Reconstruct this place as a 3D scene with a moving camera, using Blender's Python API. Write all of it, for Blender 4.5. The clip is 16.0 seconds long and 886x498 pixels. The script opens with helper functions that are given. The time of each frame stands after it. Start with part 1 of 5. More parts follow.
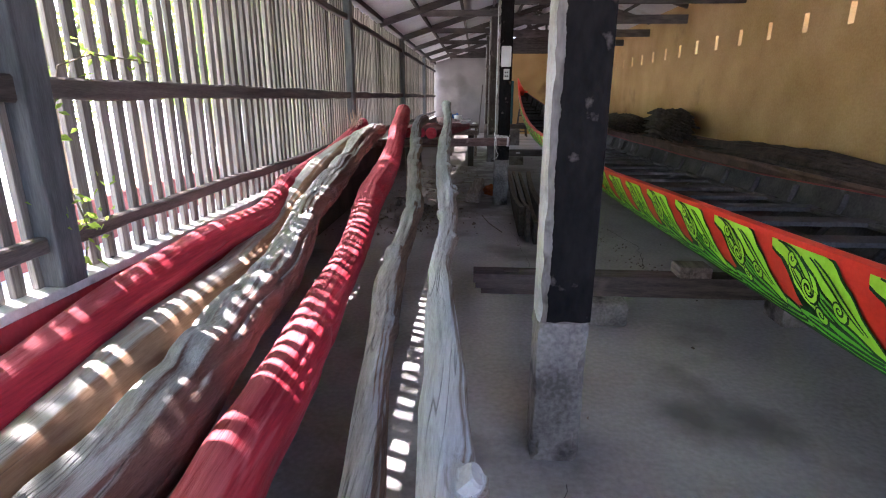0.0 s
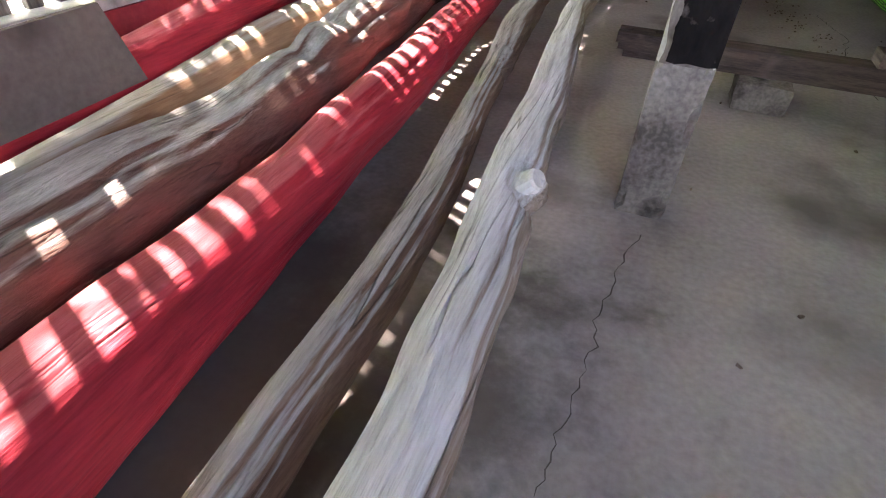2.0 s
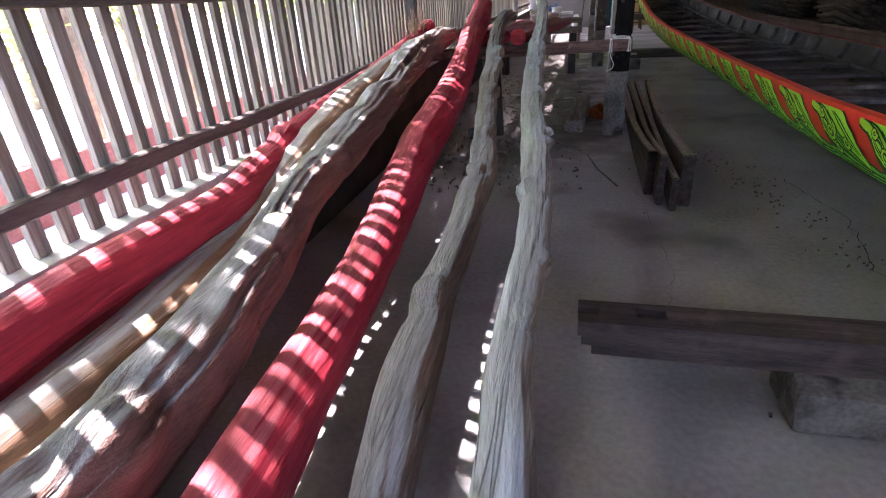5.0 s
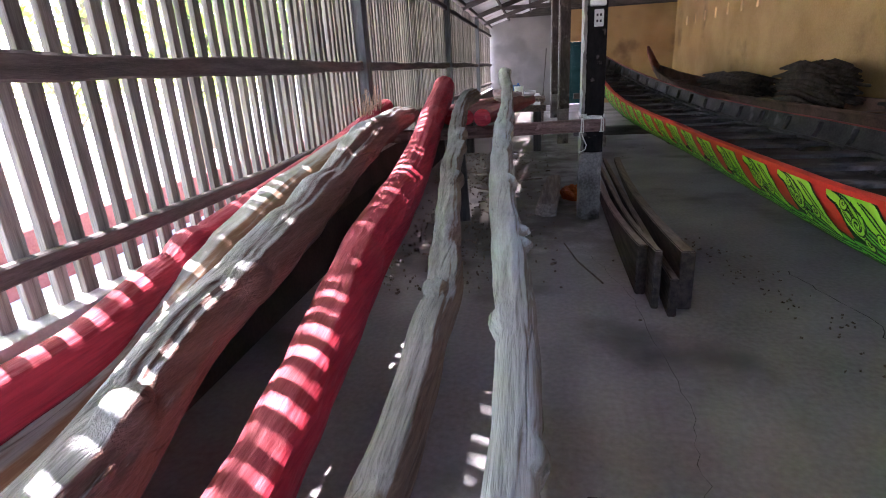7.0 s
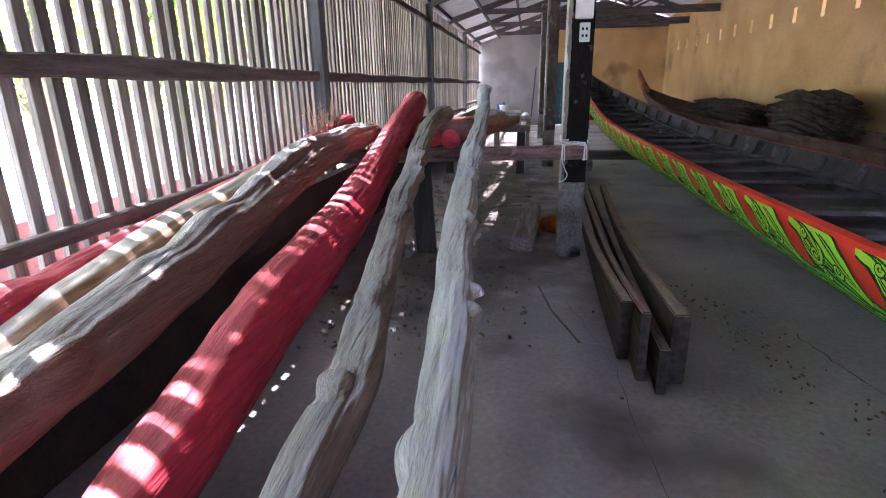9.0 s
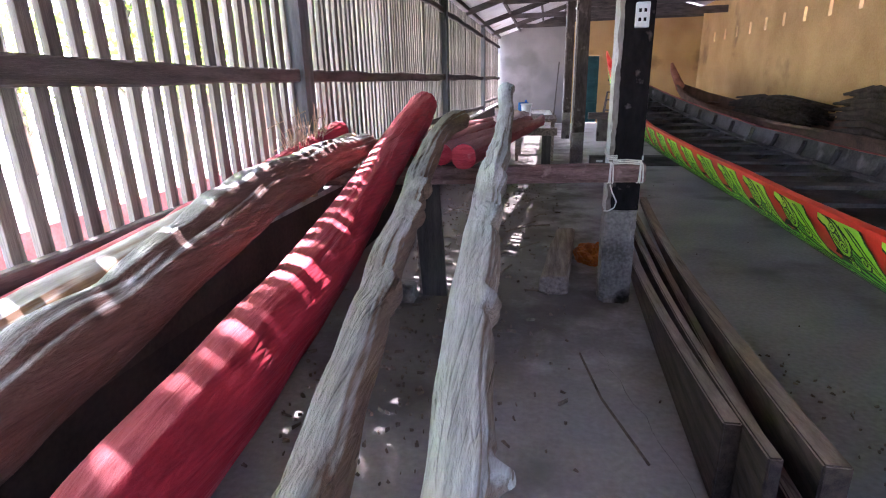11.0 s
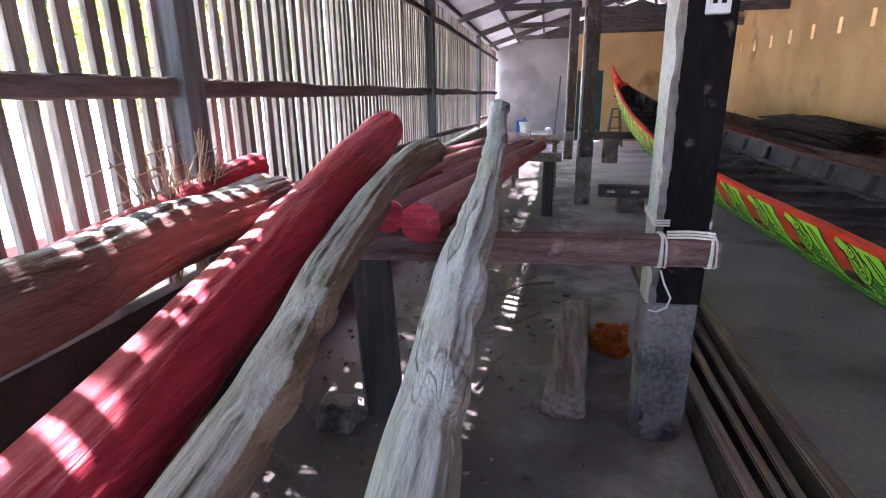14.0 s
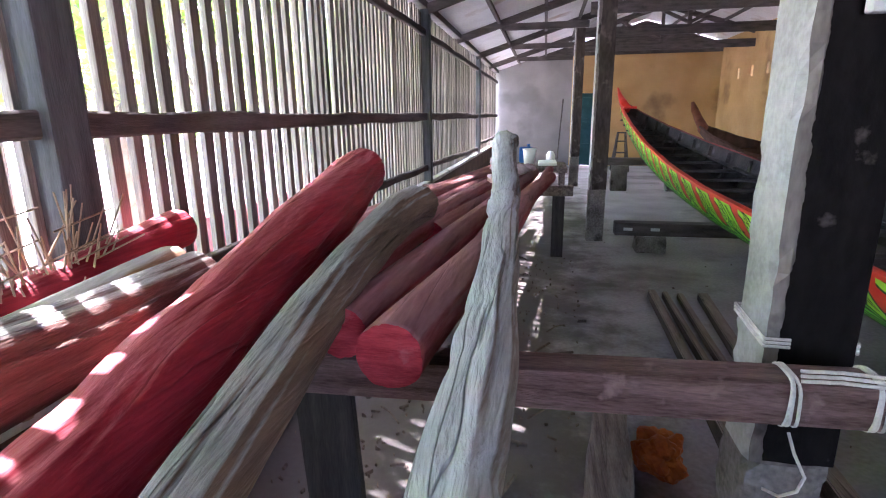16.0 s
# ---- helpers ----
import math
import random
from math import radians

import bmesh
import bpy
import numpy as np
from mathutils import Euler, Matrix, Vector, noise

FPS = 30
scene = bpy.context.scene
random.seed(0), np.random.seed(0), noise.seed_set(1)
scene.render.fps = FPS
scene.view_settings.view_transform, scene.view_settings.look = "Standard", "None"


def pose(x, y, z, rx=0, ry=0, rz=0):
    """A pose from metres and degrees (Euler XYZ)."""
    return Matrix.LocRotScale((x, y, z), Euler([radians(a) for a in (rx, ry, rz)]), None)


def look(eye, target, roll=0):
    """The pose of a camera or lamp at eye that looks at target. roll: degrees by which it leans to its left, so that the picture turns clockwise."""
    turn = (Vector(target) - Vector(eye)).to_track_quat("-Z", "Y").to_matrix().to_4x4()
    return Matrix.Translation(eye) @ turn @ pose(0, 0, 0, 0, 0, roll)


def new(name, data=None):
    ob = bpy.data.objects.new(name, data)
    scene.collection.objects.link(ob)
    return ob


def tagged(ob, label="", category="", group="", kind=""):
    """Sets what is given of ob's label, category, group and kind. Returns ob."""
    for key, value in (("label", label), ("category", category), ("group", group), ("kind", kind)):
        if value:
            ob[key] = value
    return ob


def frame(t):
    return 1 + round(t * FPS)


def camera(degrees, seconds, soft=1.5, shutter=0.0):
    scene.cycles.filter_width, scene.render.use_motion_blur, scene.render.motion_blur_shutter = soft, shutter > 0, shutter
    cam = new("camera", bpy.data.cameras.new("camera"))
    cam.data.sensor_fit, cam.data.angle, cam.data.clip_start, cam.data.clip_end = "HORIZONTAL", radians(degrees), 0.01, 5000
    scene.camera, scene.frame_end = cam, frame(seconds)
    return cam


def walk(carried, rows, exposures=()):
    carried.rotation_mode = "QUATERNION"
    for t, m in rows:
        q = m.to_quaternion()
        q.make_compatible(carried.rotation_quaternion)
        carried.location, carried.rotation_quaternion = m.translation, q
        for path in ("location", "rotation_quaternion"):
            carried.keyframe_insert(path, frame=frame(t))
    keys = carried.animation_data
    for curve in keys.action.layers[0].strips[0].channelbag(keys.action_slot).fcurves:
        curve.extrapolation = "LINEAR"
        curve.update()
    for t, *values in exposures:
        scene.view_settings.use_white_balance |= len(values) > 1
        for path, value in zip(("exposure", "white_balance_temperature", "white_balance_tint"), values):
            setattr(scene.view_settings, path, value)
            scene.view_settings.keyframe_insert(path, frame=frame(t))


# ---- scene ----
cam = camera(80.4, 16.0, soft=1.1)
PATH = [
    (0, (0.311, 1.004, 1.388), (0.193, 2.921, 0.831), 0.2),
    (0.5, (0.336, 0.96, 1.343), (0.152, 2.801, 0.583), 0.4),
    (1, (0.422, 0.937, 1.274), (0.135, 2.641, 0.268), 1.1),
    (1.5, (0.522, 0.898, 1.19), (0.109, 2.452, 0.002), 1.8),
    (2, (0.545, 0.904, 1.171), (-0.009, 2.363, -0.08), 2.6),
    (2.5, (0.471, 1.148, 1.222), (-0.065, 2.598, -0.047), 2.1),
    (3, (0.428, 1.415, 1.297), (0.017, 3.011, 0.163), 0.1),
    (3.5, (0.454, 1.715, 1.315), (0.023, 3.346, 0.241), -1.6),
    (4, (0.414, 2.001, 1.359), (-0.059, 3.654, 0.337), -2.7),
    (4.2, (0.366, 2.16, 1.383), (-0.115, 3.845, 0.418), -3.0),
    (6.3, (0.183, 2.98, 1.301), (-0.207, 4.76, 0.476), -3.3),
    (6.5, (0.169, 3.039, 1.319), (-0.197, 4.838, 0.526), -2.8),
    (7, (0.18, 3.263, 1.337), (-0.168, 5.124, 0.693), -3.3),
    (7.5, (0.202, 3.459, 1.332), (-0.134, 5.349, 0.768), -3.1),
    (8, (0.256, 3.516, 1.328), (-0.074, 5.407, 0.767), -2.9),
    (8.5, (0.274, 3.612, 1.304), (-0.029, 5.496, 0.707), -2.3),
    (9, (0.293, 3.86, 1.321), (-0.011, 5.745, 0.727), -1.0),
    (9.2, (0.314, 3.943, 1.318), (0.009, 5.828, 0.725), -1.3),
    (11.3, (0.184, 4.884, 1.353), (-0.189, 6.753, 0.744), -1.4),
    (11.5, (0.193, 4.954, 1.341), (-0.168, 6.824, 0.732), -1.2),
    (12, (0.241, 5.152, 1.352), (-0.13, 7.019, 0.738), -1.2),
    (12.5, (0.268, 5.382, 1.369), (-0.134, 7.253, 0.788), -0.8),
    (13, (0.194, 5.662, 1.371), (-0.215, 7.535, 0.802), -1.1),
    (13.5, (0.132, 5.836, 1.379), (-0.258, 7.715, 0.814), -0.8),
    (14, (0.148, 5.981, 1.364), (-0.218, 7.865, 0.802), -0.8),
    (14.5, (0.155, 6.183, 1.372), (-0.235, 8.071, 0.841), -1.2),
    (15, (0.145, 6.368, 1.381), (-0.266, 8.256, 0.866), -1.6),
    (15.5, (0.09, 6.595, 1.396), (-0.314, 8.489, 0.898), -1.5),
    (16, (0.04, 6.714, 1.42), (-0.326, 8.618, 0.929), -0.7),
]
walk(cam, [(t, look(eye, target, roll)) for t, eye, target, roll in PATH], exposures=[(0, 4.43, 5985, 23), (1.0, 4.56, 6555, 23), (2.3, 4.92, 7150, 24), (4, 4.47, 6365, 26), (7, 4.55, 5832, 26), (8.5, 4.8, 5765, 26), (12.0, 5.15, 5718, 30), (13.5, 5.17, 5690, 29), (15, 5.07, 5690, 29), (16, 5.17, 5642, 26)])

# ---------------------------------------------------------------- light
world = bpy.data.worlds.new("world")
scene.world = world
world.use_nodes = True
wn = world.node_tree.nodes
sky = wn.new("ShaderNodeTexSky")
sky.sky_type = "NISHITA"
sky.sun_disc = False
sky.dust_density, sky.ozone_density, sky.air_density = 2.0, 0.9, 1.0
SUN_WAY = Vector((1.0, -0.40, -1.45)).normalized()
sky.sun_elevation = math.asin(-SUN_WAY.z)
sky.sun_rotation = math.atan2(-SUN_WAY.x, -SUN_WAY.y)
wn["Background"].inputs["Strength"].default_value = 0.15
world.node_tree.links.new(sky.outputs["Color"], wn["Background"].inputs["Color"])
sun = new("sun", bpy.data.lights.new("sun", "SUN"))
sun.data.energy, sun.data.angle, sun.data.color = 3.1, radians(0.6), (1.0, 0.95, 0.88)
sun.matrix_world = look((-20, 10, 26), Vector((-20, 10, 26)) + SUN_WAY)


# ---------------------------------------------------------------- materials
def mat(name, dark, light, scale=6.0, rough=0.8, bump=0.2, fine=60.0, stretch=(1, 1, 1), metal=0.0, spread=(0.35, 0.65),
        stain=None, stain_scale=1.2, stain_at=0.58, vary=0.0, coat=0.0, bump_size=0.01, space="Object", spec=0.22, crack=None,
        worn=None, worn_at=(0.55, 0.95), worn_lit_way=(0, 0, 1), worn_mix=0.9):
    """Noise-mixed surface: two colours at two scales, an optional stain, fine relief, and a per-object shift of value."""
    m = bpy.data.materials.new(name)
    m.use_nodes = True
    t = m.node_tree
    n, l = t.nodes, t.links
    b = n["Principled BSDF"]
    co = n.new("ShaderNodeTexCoord")
    mp = n.new("ShaderNodeMapping")
    mp.inputs["Scale"].default_value = stretch
    l.new(co.outputs[space], mp.inputs["Vector"])
    a = n.new("ShaderNodeTexNoise")
    a.inputs["Scale"].default_value, a.inputs["Detail"].default_value = scale, 6
    f = n.new("ShaderNodeTexNoise")
    f.inputs["Scale"].default_value, f.inputs["Detail"].default_value = fine, 4
    for k in (a, f):
        l.new(mp.outputs["Vector"], k.inputs["Vector"])
    mx = n.new("ShaderNodeMath")
    mx.operation = "MULTIPLY_ADD"
    mx.inputs[1].default_value = 0.35
    l.new(f.outputs["Fac"], mx.inputs[0])
    sc = n.new("ShaderNodeMath")
    sc.operation = "MULTIPLY"
    sc.inputs[1].default_value = 0.65
    l.new(a.outputs["Fac"], sc.inputs[0])
    l.new(sc.outputs[0], mx.inputs[2])
    r = n.new("ShaderNodeValToRGB")
    r.color_ramp.elements[0].position, r.color_ramp.elements[1].position = spread
    r.color_ramp.elements[0].color, r.color_ramp.elements[1].color = (*dark, 1), (*light, 1)
    l.new(mx.outputs[0], r.inputs["Fac"])
    out = r.outputs["Color"]
    if stain:
        s = n.new("ShaderNodeTexNoise")
        s.inputs["Scale"].default_value, s.inputs["Detail"].default_value = stain_scale, 8
        l.new(co.outputs[space], s.inputs["Vector"])
        sr = n.new("ShaderNodeValToRGB")
        sr.color_ramp.elements[0].position, sr.color_ramp.elements[1].position = stain_at, stain_at + 0.12
        l.new(s.outputs["Fac"], sr.inputs["Fac"])
        q = n.new("ShaderNodeMixRGB")
        q.inputs["Color2"].default_value = (*stain, 1)
        l.new(sr.outputs["Color"], q.inputs["Fac"])
        l.new(out, q.inputs["Color1"])
        out = q.outputs["Color"]
    # Tone by facing: wear, and on the logs the sunlit side painted in.
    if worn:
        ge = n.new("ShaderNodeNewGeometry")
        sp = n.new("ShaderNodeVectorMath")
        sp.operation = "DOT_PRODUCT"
        sp.inputs[1].default_value = worn_lit_way
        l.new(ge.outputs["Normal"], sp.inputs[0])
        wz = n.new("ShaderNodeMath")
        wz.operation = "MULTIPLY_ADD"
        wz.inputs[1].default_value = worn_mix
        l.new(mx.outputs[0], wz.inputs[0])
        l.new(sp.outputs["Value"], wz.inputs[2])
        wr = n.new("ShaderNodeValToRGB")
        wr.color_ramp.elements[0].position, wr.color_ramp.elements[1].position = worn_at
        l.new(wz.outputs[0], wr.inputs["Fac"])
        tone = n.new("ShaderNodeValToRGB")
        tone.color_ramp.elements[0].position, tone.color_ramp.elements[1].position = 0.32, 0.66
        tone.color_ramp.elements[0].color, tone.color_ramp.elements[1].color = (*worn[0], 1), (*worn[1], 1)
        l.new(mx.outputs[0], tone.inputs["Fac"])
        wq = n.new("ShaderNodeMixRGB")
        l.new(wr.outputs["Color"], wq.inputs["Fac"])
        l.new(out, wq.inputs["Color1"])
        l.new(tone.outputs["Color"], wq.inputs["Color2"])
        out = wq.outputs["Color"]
    dark_line = None
    if crack:
        cm = n.new("ShaderNodeMapping")
        cm.inputs["Scale"].default_value = (11, 0.4, 4)
        l.new(co.outputs[space], cm.inputs["Vector"])
        cn = n.new("ShaderNodeTexNoise")
        cn.inputs["Scale"].default_value, cn.inputs["Detail"].default_value = 1.3, 2
        l.new(cm.outputs["Vector"], cn.inputs["Vector"])
        cr = n.new("ShaderNodeValToRGB")
        e = cr.color_ramp.elements
        e[0].position, e[1].position = 0.484, 0.516
        e[0].color = e[1].color = (0, 0, 0, 1)
        mid = e.new(0.5)
        mid.color = (1, 1, 1, 1)
        l.new(cn.outputs["Fac"], cr.inputs["Fac"])
        few = n.new("ShaderNodeTexNoise")
        few.inputs["Scale"].default_value, few.inputs["Detail"].default_value = 5.0, 2
        fm = n.new("ShaderNodeMapping")
        fm.inputs["Scale"].default_value = (1, 0.35, 1)
        l.new(co.outputs[space], fm.inputs["Vector"])
        l.new(fm.outputs["Vector"], few.inputs["Vector"])
        fr = n.new("ShaderNodeMapRange")
        fr.inputs["From Min"].default_value, fr.inputs["From Max"].default_value = 0.46, 0.62
        fr.inputs["To Max"].default_value = 0.6
        l.new(few.outputs["Fac"], fr.inputs["Value"])
        fx = n.new("ShaderNodeMath")
        fx.operation = "MULTIPLY"
        l.new(cr.outputs["Color"], fx.inputs[0])
        l.new(fr.outputs["Result"], fx.inputs[1])
        cq = n.new("ShaderNodeMixRGB")
        cq.inputs["Color2"].default_value = (*crack, 1)
        l.new(fx.outputs[0], cq.inputs["Fac"])
        l.new(out, cq.inputs["Color1"])
        out = cq.outputs["Color"]
        dark_line = fx.outputs[0]
    if vary:
        o = n.new("ShaderNodeObjectInfo")
        mr = n.new("ShaderNodeMapRange")
        mr.inputs["To Min"].default_value, mr.inputs["To Max"].default_value = 1 - vary, 1 + vary
        l.new(o.outputs["Random"], mr.inputs["Value"])
        h = n.new("ShaderNodeHueSaturation")
        l.new(mr.outputs["Result"], h.inputs["Value"])
        l.new(out, h.inputs["Color"])
        out = h.outputs["Color"]
    l.new(out, b.inputs["Base Color"])
    b.inputs["Roughness"].default_value, b.inputs["Metallic"].default_value = rough, metal
    b.inputs["Specular IOR Level"].default_value = spec
    if coat:
        b.inputs["Coat Weight"].default_value = coat
        b.inputs["Coat Roughness"].default_value = 0.25
    if bump:
        bp = n.new("ShaderNodeBump")
        bp.inputs["Strength"].default_value, bp.inputs["Distance"].default_value = bump, bump_size
        height = mx.outputs[0]
        if dark_line:
            sub = n.new("ShaderNodeMath")
            sub.operation = "SUBTRACT"
            l.new(height, sub.inputs[0])
            l.new(dark_line, sub.inputs[1])
            height = sub.outputs[0]
        l.new(height, bp.inputs["Height"])
        l.new(bp.outputs["Normal"], b.inputs["Normal"])
    return m


CONCRETE = mat("concrete_floor", (0.20, 0.184, 0.177), (0.42, 0.393, 0.382), 1.1, 0.80, 0.3, 38, stain=(0.15, 0.135, 0.128), stain_scale=1.0, stain_at=0.55, spread=(0.30, 0.70))
def add_dirt_and_shade(m, colour, x_edge, ranges):
    """Trodden bark and dust, with shade painted in, over the part of a floor beside the logs; ragged, patchy edge."""
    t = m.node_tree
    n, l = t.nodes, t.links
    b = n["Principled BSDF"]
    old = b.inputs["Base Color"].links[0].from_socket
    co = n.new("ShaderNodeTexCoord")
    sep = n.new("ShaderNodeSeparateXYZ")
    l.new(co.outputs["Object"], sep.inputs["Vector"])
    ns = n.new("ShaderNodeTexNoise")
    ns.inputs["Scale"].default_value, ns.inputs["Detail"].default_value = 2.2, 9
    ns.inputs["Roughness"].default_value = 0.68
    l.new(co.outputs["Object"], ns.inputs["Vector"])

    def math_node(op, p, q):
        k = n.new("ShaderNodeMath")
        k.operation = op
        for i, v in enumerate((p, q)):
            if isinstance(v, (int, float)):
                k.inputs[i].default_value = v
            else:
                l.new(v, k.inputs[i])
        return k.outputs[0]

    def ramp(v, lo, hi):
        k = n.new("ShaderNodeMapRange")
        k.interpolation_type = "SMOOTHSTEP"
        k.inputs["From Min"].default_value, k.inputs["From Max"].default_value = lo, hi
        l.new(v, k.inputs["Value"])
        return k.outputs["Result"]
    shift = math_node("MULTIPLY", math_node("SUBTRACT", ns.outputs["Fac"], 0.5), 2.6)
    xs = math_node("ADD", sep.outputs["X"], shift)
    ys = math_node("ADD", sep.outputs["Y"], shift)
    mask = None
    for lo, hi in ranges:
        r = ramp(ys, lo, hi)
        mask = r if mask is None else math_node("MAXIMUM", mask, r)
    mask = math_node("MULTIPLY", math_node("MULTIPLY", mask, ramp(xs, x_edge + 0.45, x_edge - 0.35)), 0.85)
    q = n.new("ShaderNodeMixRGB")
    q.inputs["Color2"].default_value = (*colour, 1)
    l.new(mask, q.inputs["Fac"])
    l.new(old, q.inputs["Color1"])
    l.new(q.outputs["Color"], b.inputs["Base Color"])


# Far range: bark dirt; near range: shade between log and column, painted in.
add_dirt_and_shade(CONCRETE, (0.095, 0.078, 0.069), 0.42, ((6.2, 7.6), (3.0, 1.8)))
COLUMN = mat("column_concrete", (0.075, 0.063, 0.055), (0.25, 0.222, 0.20), 4, 0.85, 0.6, 60, stain=(0.045, 0.037, 0.033), stain_scale=6.0, stain_at=0.54)
WHITEWASH = mat("whitewash", (0.27, 0.265, 0.245), (0.47, 0.465, 0.44), 4, 0.85, 0.45, 60, stain=(0.15, 0.13, 0.115), stain_scale=4.5, stain_at=0.60)
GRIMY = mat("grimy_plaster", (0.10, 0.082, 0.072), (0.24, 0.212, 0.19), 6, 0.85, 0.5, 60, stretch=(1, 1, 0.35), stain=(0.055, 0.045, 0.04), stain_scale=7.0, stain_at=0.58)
TAR = mat("black_tar_paint", (0.0042, 0.0034, 0.0034), (0.013, 0.0105, 0.010), 9, 0.68, 0.9, 40, stretch=(1, 1, 0.45), stain=(0.15, 0.12, 0.105), stain_scale=9.0, stain_at=0.62, spec=0.06)
OCHRE = mat("ochre_plaster", (0.37, 0.22, 0.088), (0.52, 0.345, 0.16), 1.2, 0.85, 0.2, 40, stain=(0.22, 0.13, 0.065), stain_scale=0.8, stain_at=0.58)
GREYWALL = mat("grey_plaster", (0.20, 0.188, 0.18), (0.29, 0.273, 0.262), 1.5, 0.85, 0.2, 40, stain=(0.18, 0.165, 0.157), stain_scale=0.9)
REDWALL = mat("red_wall_paint", (0.28, 0.035, 0.045), (0.42, 0.06, 0.07), 3, 0.7, 0.2, 40, stain=(0.20, 0.07, 0.06), stain_scale=3)
LEDGE = mat("ledge_cement", (0.40, 0.39, 0.37), (0.62, 0.60, 0.57), 6, 0.85, 0.3, 60, stain=(0.2, 0.19, 0.17), stain_scale=5)
SLAT = mat("weathered_slat", (0.11, 0.09, 0.078), (0.27, 0.235, 0.205), 5, 0.85, 0.4, 40, stretch=(8, 8, 0.7), vary=0.35)
POSTM = mat("post_wood", (0.055, 0.058, 0.060), (0.125, 0.132, 0.138), 4, 0.7, 0.3, 40, stretch=(6, 6, 0.6), vary=0.15)
RAIL = mat("rail_wood", (0.045, 0.035, 0.032), (0.12, 0.097, 0.087), 5, 0.8, 0.4, 50, stretch=(6, 0.6, 6), vary=0.2)
TIMBER = mat("dark_timber", (0.05, 0.042, 0.04), (0.13, 0.11, 0.10), 5, 0.8, 0.3, 50, stretch=(0.8, 4, 4), vary=0.2)
SHEET = mat("roof_sheet", (0.58, 0.57, 0.58), (0.74, 0.73, 0.74), 1.5, 0.5, 0.1, 30, stain=(0.42, 0.35, 0.30), stain_scale=1.5, stain_at=0.62)
# Log sides facing the sun are painted paler, over their real weathering.
REDLOG = mat("red_stained_wood", (0.20, 0.010, 0.020), (0.44, 0.030, 0.048), 3.0, 0.62, 0.38, 20, stretch=(6, 0.4, 6), bump_size=0.03, crack=(0.15, 0.010, 0.017), worn=((0.27, 0.034, 0.046), (0.42, 0.085, 0.098)), worn_at=(0.80, 1.40), worn_lit_way=(-0.55, 0, 0.84))
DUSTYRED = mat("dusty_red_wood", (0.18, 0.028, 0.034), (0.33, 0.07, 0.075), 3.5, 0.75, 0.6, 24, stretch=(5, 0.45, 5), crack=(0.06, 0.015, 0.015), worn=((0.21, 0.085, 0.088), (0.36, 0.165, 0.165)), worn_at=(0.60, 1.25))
EARTHLOG = mat("brown_grey_wood", (0.105, 0.066, 0.046), (0.23, 0.152, 0.106), 3.2, 0.8, 0.8, 24, stretch=(6, 0.4, 6), bump_size=0.03, crack=(0.045, 0.032, 0.027), worn=((0.18, 0.175, 0.165), (0.39, 0.385, 0.375)), worn_at=(0.72, 1.08), worn_lit_way=(-0.55, 0, 0.84))
GREYLOG = mat("grey_weathered_wood", (0.15, 0.115, 0.092), (0.31, 0.26, 0.22), 3.2, 0.78, 0.8, 22, stretch=(6, 0.4, 6), bump_size=0.03, crack=(0.05, 0.04, 0.034), worn=((0.33, 0.335, 0.333), (0.56, 0.585, 0.60)), worn_at=(0.50, 0.98), worn_lit_way=(-0.55, 0, 0.84))
TANLOG = mat("tan_wood", (0.20, 0.105, 0.058), (0.34, 0.21, 0.125), 4, 0.75, 0.4, 35, stretch=(6, 0.4, 6), crack=(0.07, 0.045, 0.03), worn=((0.27, 0.255, 0.222), (0.43, 0.42, 0.38)), worn_at=(0.60, 0.85), worn_lit_way=(-0.55, 0, 0.84), worn_mix=0.45)
BROWNLOG = mat("brown_bark_wood", (0.095, 0.046, 0.035), (0.175, 0.092, 0.070), 5, 0.8, 0.6, 40, stretch=(6, 0.45, 6), bump_size=0.035, crack=(0.04, 0.025, 0.02), worn=((0.19, 0.182, 0.168), (0.43, 0.43, 0.41)), worn_at=(0.56, 0.86), worn_lit_way=(-0.55, 0, 0.84), worn_mix=0.45)
BEAMX = mat("worn_reddish_beam", (0.07, 0.036, 0.032), (0.22, 0.135, 0.12), 4, 0.85, 0.9, 36, stretch=(1.0, 7, 7), stain=(0.26, 0.17, 0.155), stain_scale=16.0, stain_at=0.60, bump_size=0.02)
# Dark sides and a paler top, set by which way a face points.
BOARDW = mat("board_wood", (0.035, 0.026, 0.022), (0.10, 0.075, 0.06), 6, 0.85, 0.6, 45, stretch=(6, 0.5, 6), crack=(0.02, 0.015, 0.012), worn=((0.17, 0.125, 0.10), (0.33, 0.265, 0.22)), worn_at=(0.95, 1.25))
DARKLEG = mat("dark_plank", (0.03, 0.026, 0.023), (0.075, 0.062, 0.055), 5, 0.85, 0.4, 45, stretch=(6, 6, 0.6))
OLDWOOD = mat("old_grey_timber", (0.085, 0.06, 0.048), (0.25, 0.20, 0.165), 6, 0.85, 0.6, 45, stretch=(6, 0.5, 6), vary=0.2, crack=(0.03, 0.022, 0.018))
GROUND = mat("outside_ground", (0.54, 0.51, 0.48), (0.70, 0.67, 0.63), 0.8, 0.9, 0.2, 20, stain=(0.20, 0.20, 0.11), stain_scale=0.6, stain_at=0.64)
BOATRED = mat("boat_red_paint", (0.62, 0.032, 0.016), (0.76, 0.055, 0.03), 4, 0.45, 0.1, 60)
# Boat red again, darker: the far gunwale's shade is in the colour.
SHADERED = mat("shaded_boat_red", (0.16, 0.02, 0.015), (0.27, 0.04, 0.03), 4, 0.6, 0.1, 60)
BOATGREEN = mat("boat_leaf_green", (0.33, 0.76, 0.03), (0.50, 0.88, 0.07), 4, 0.5, 0.05, 60)
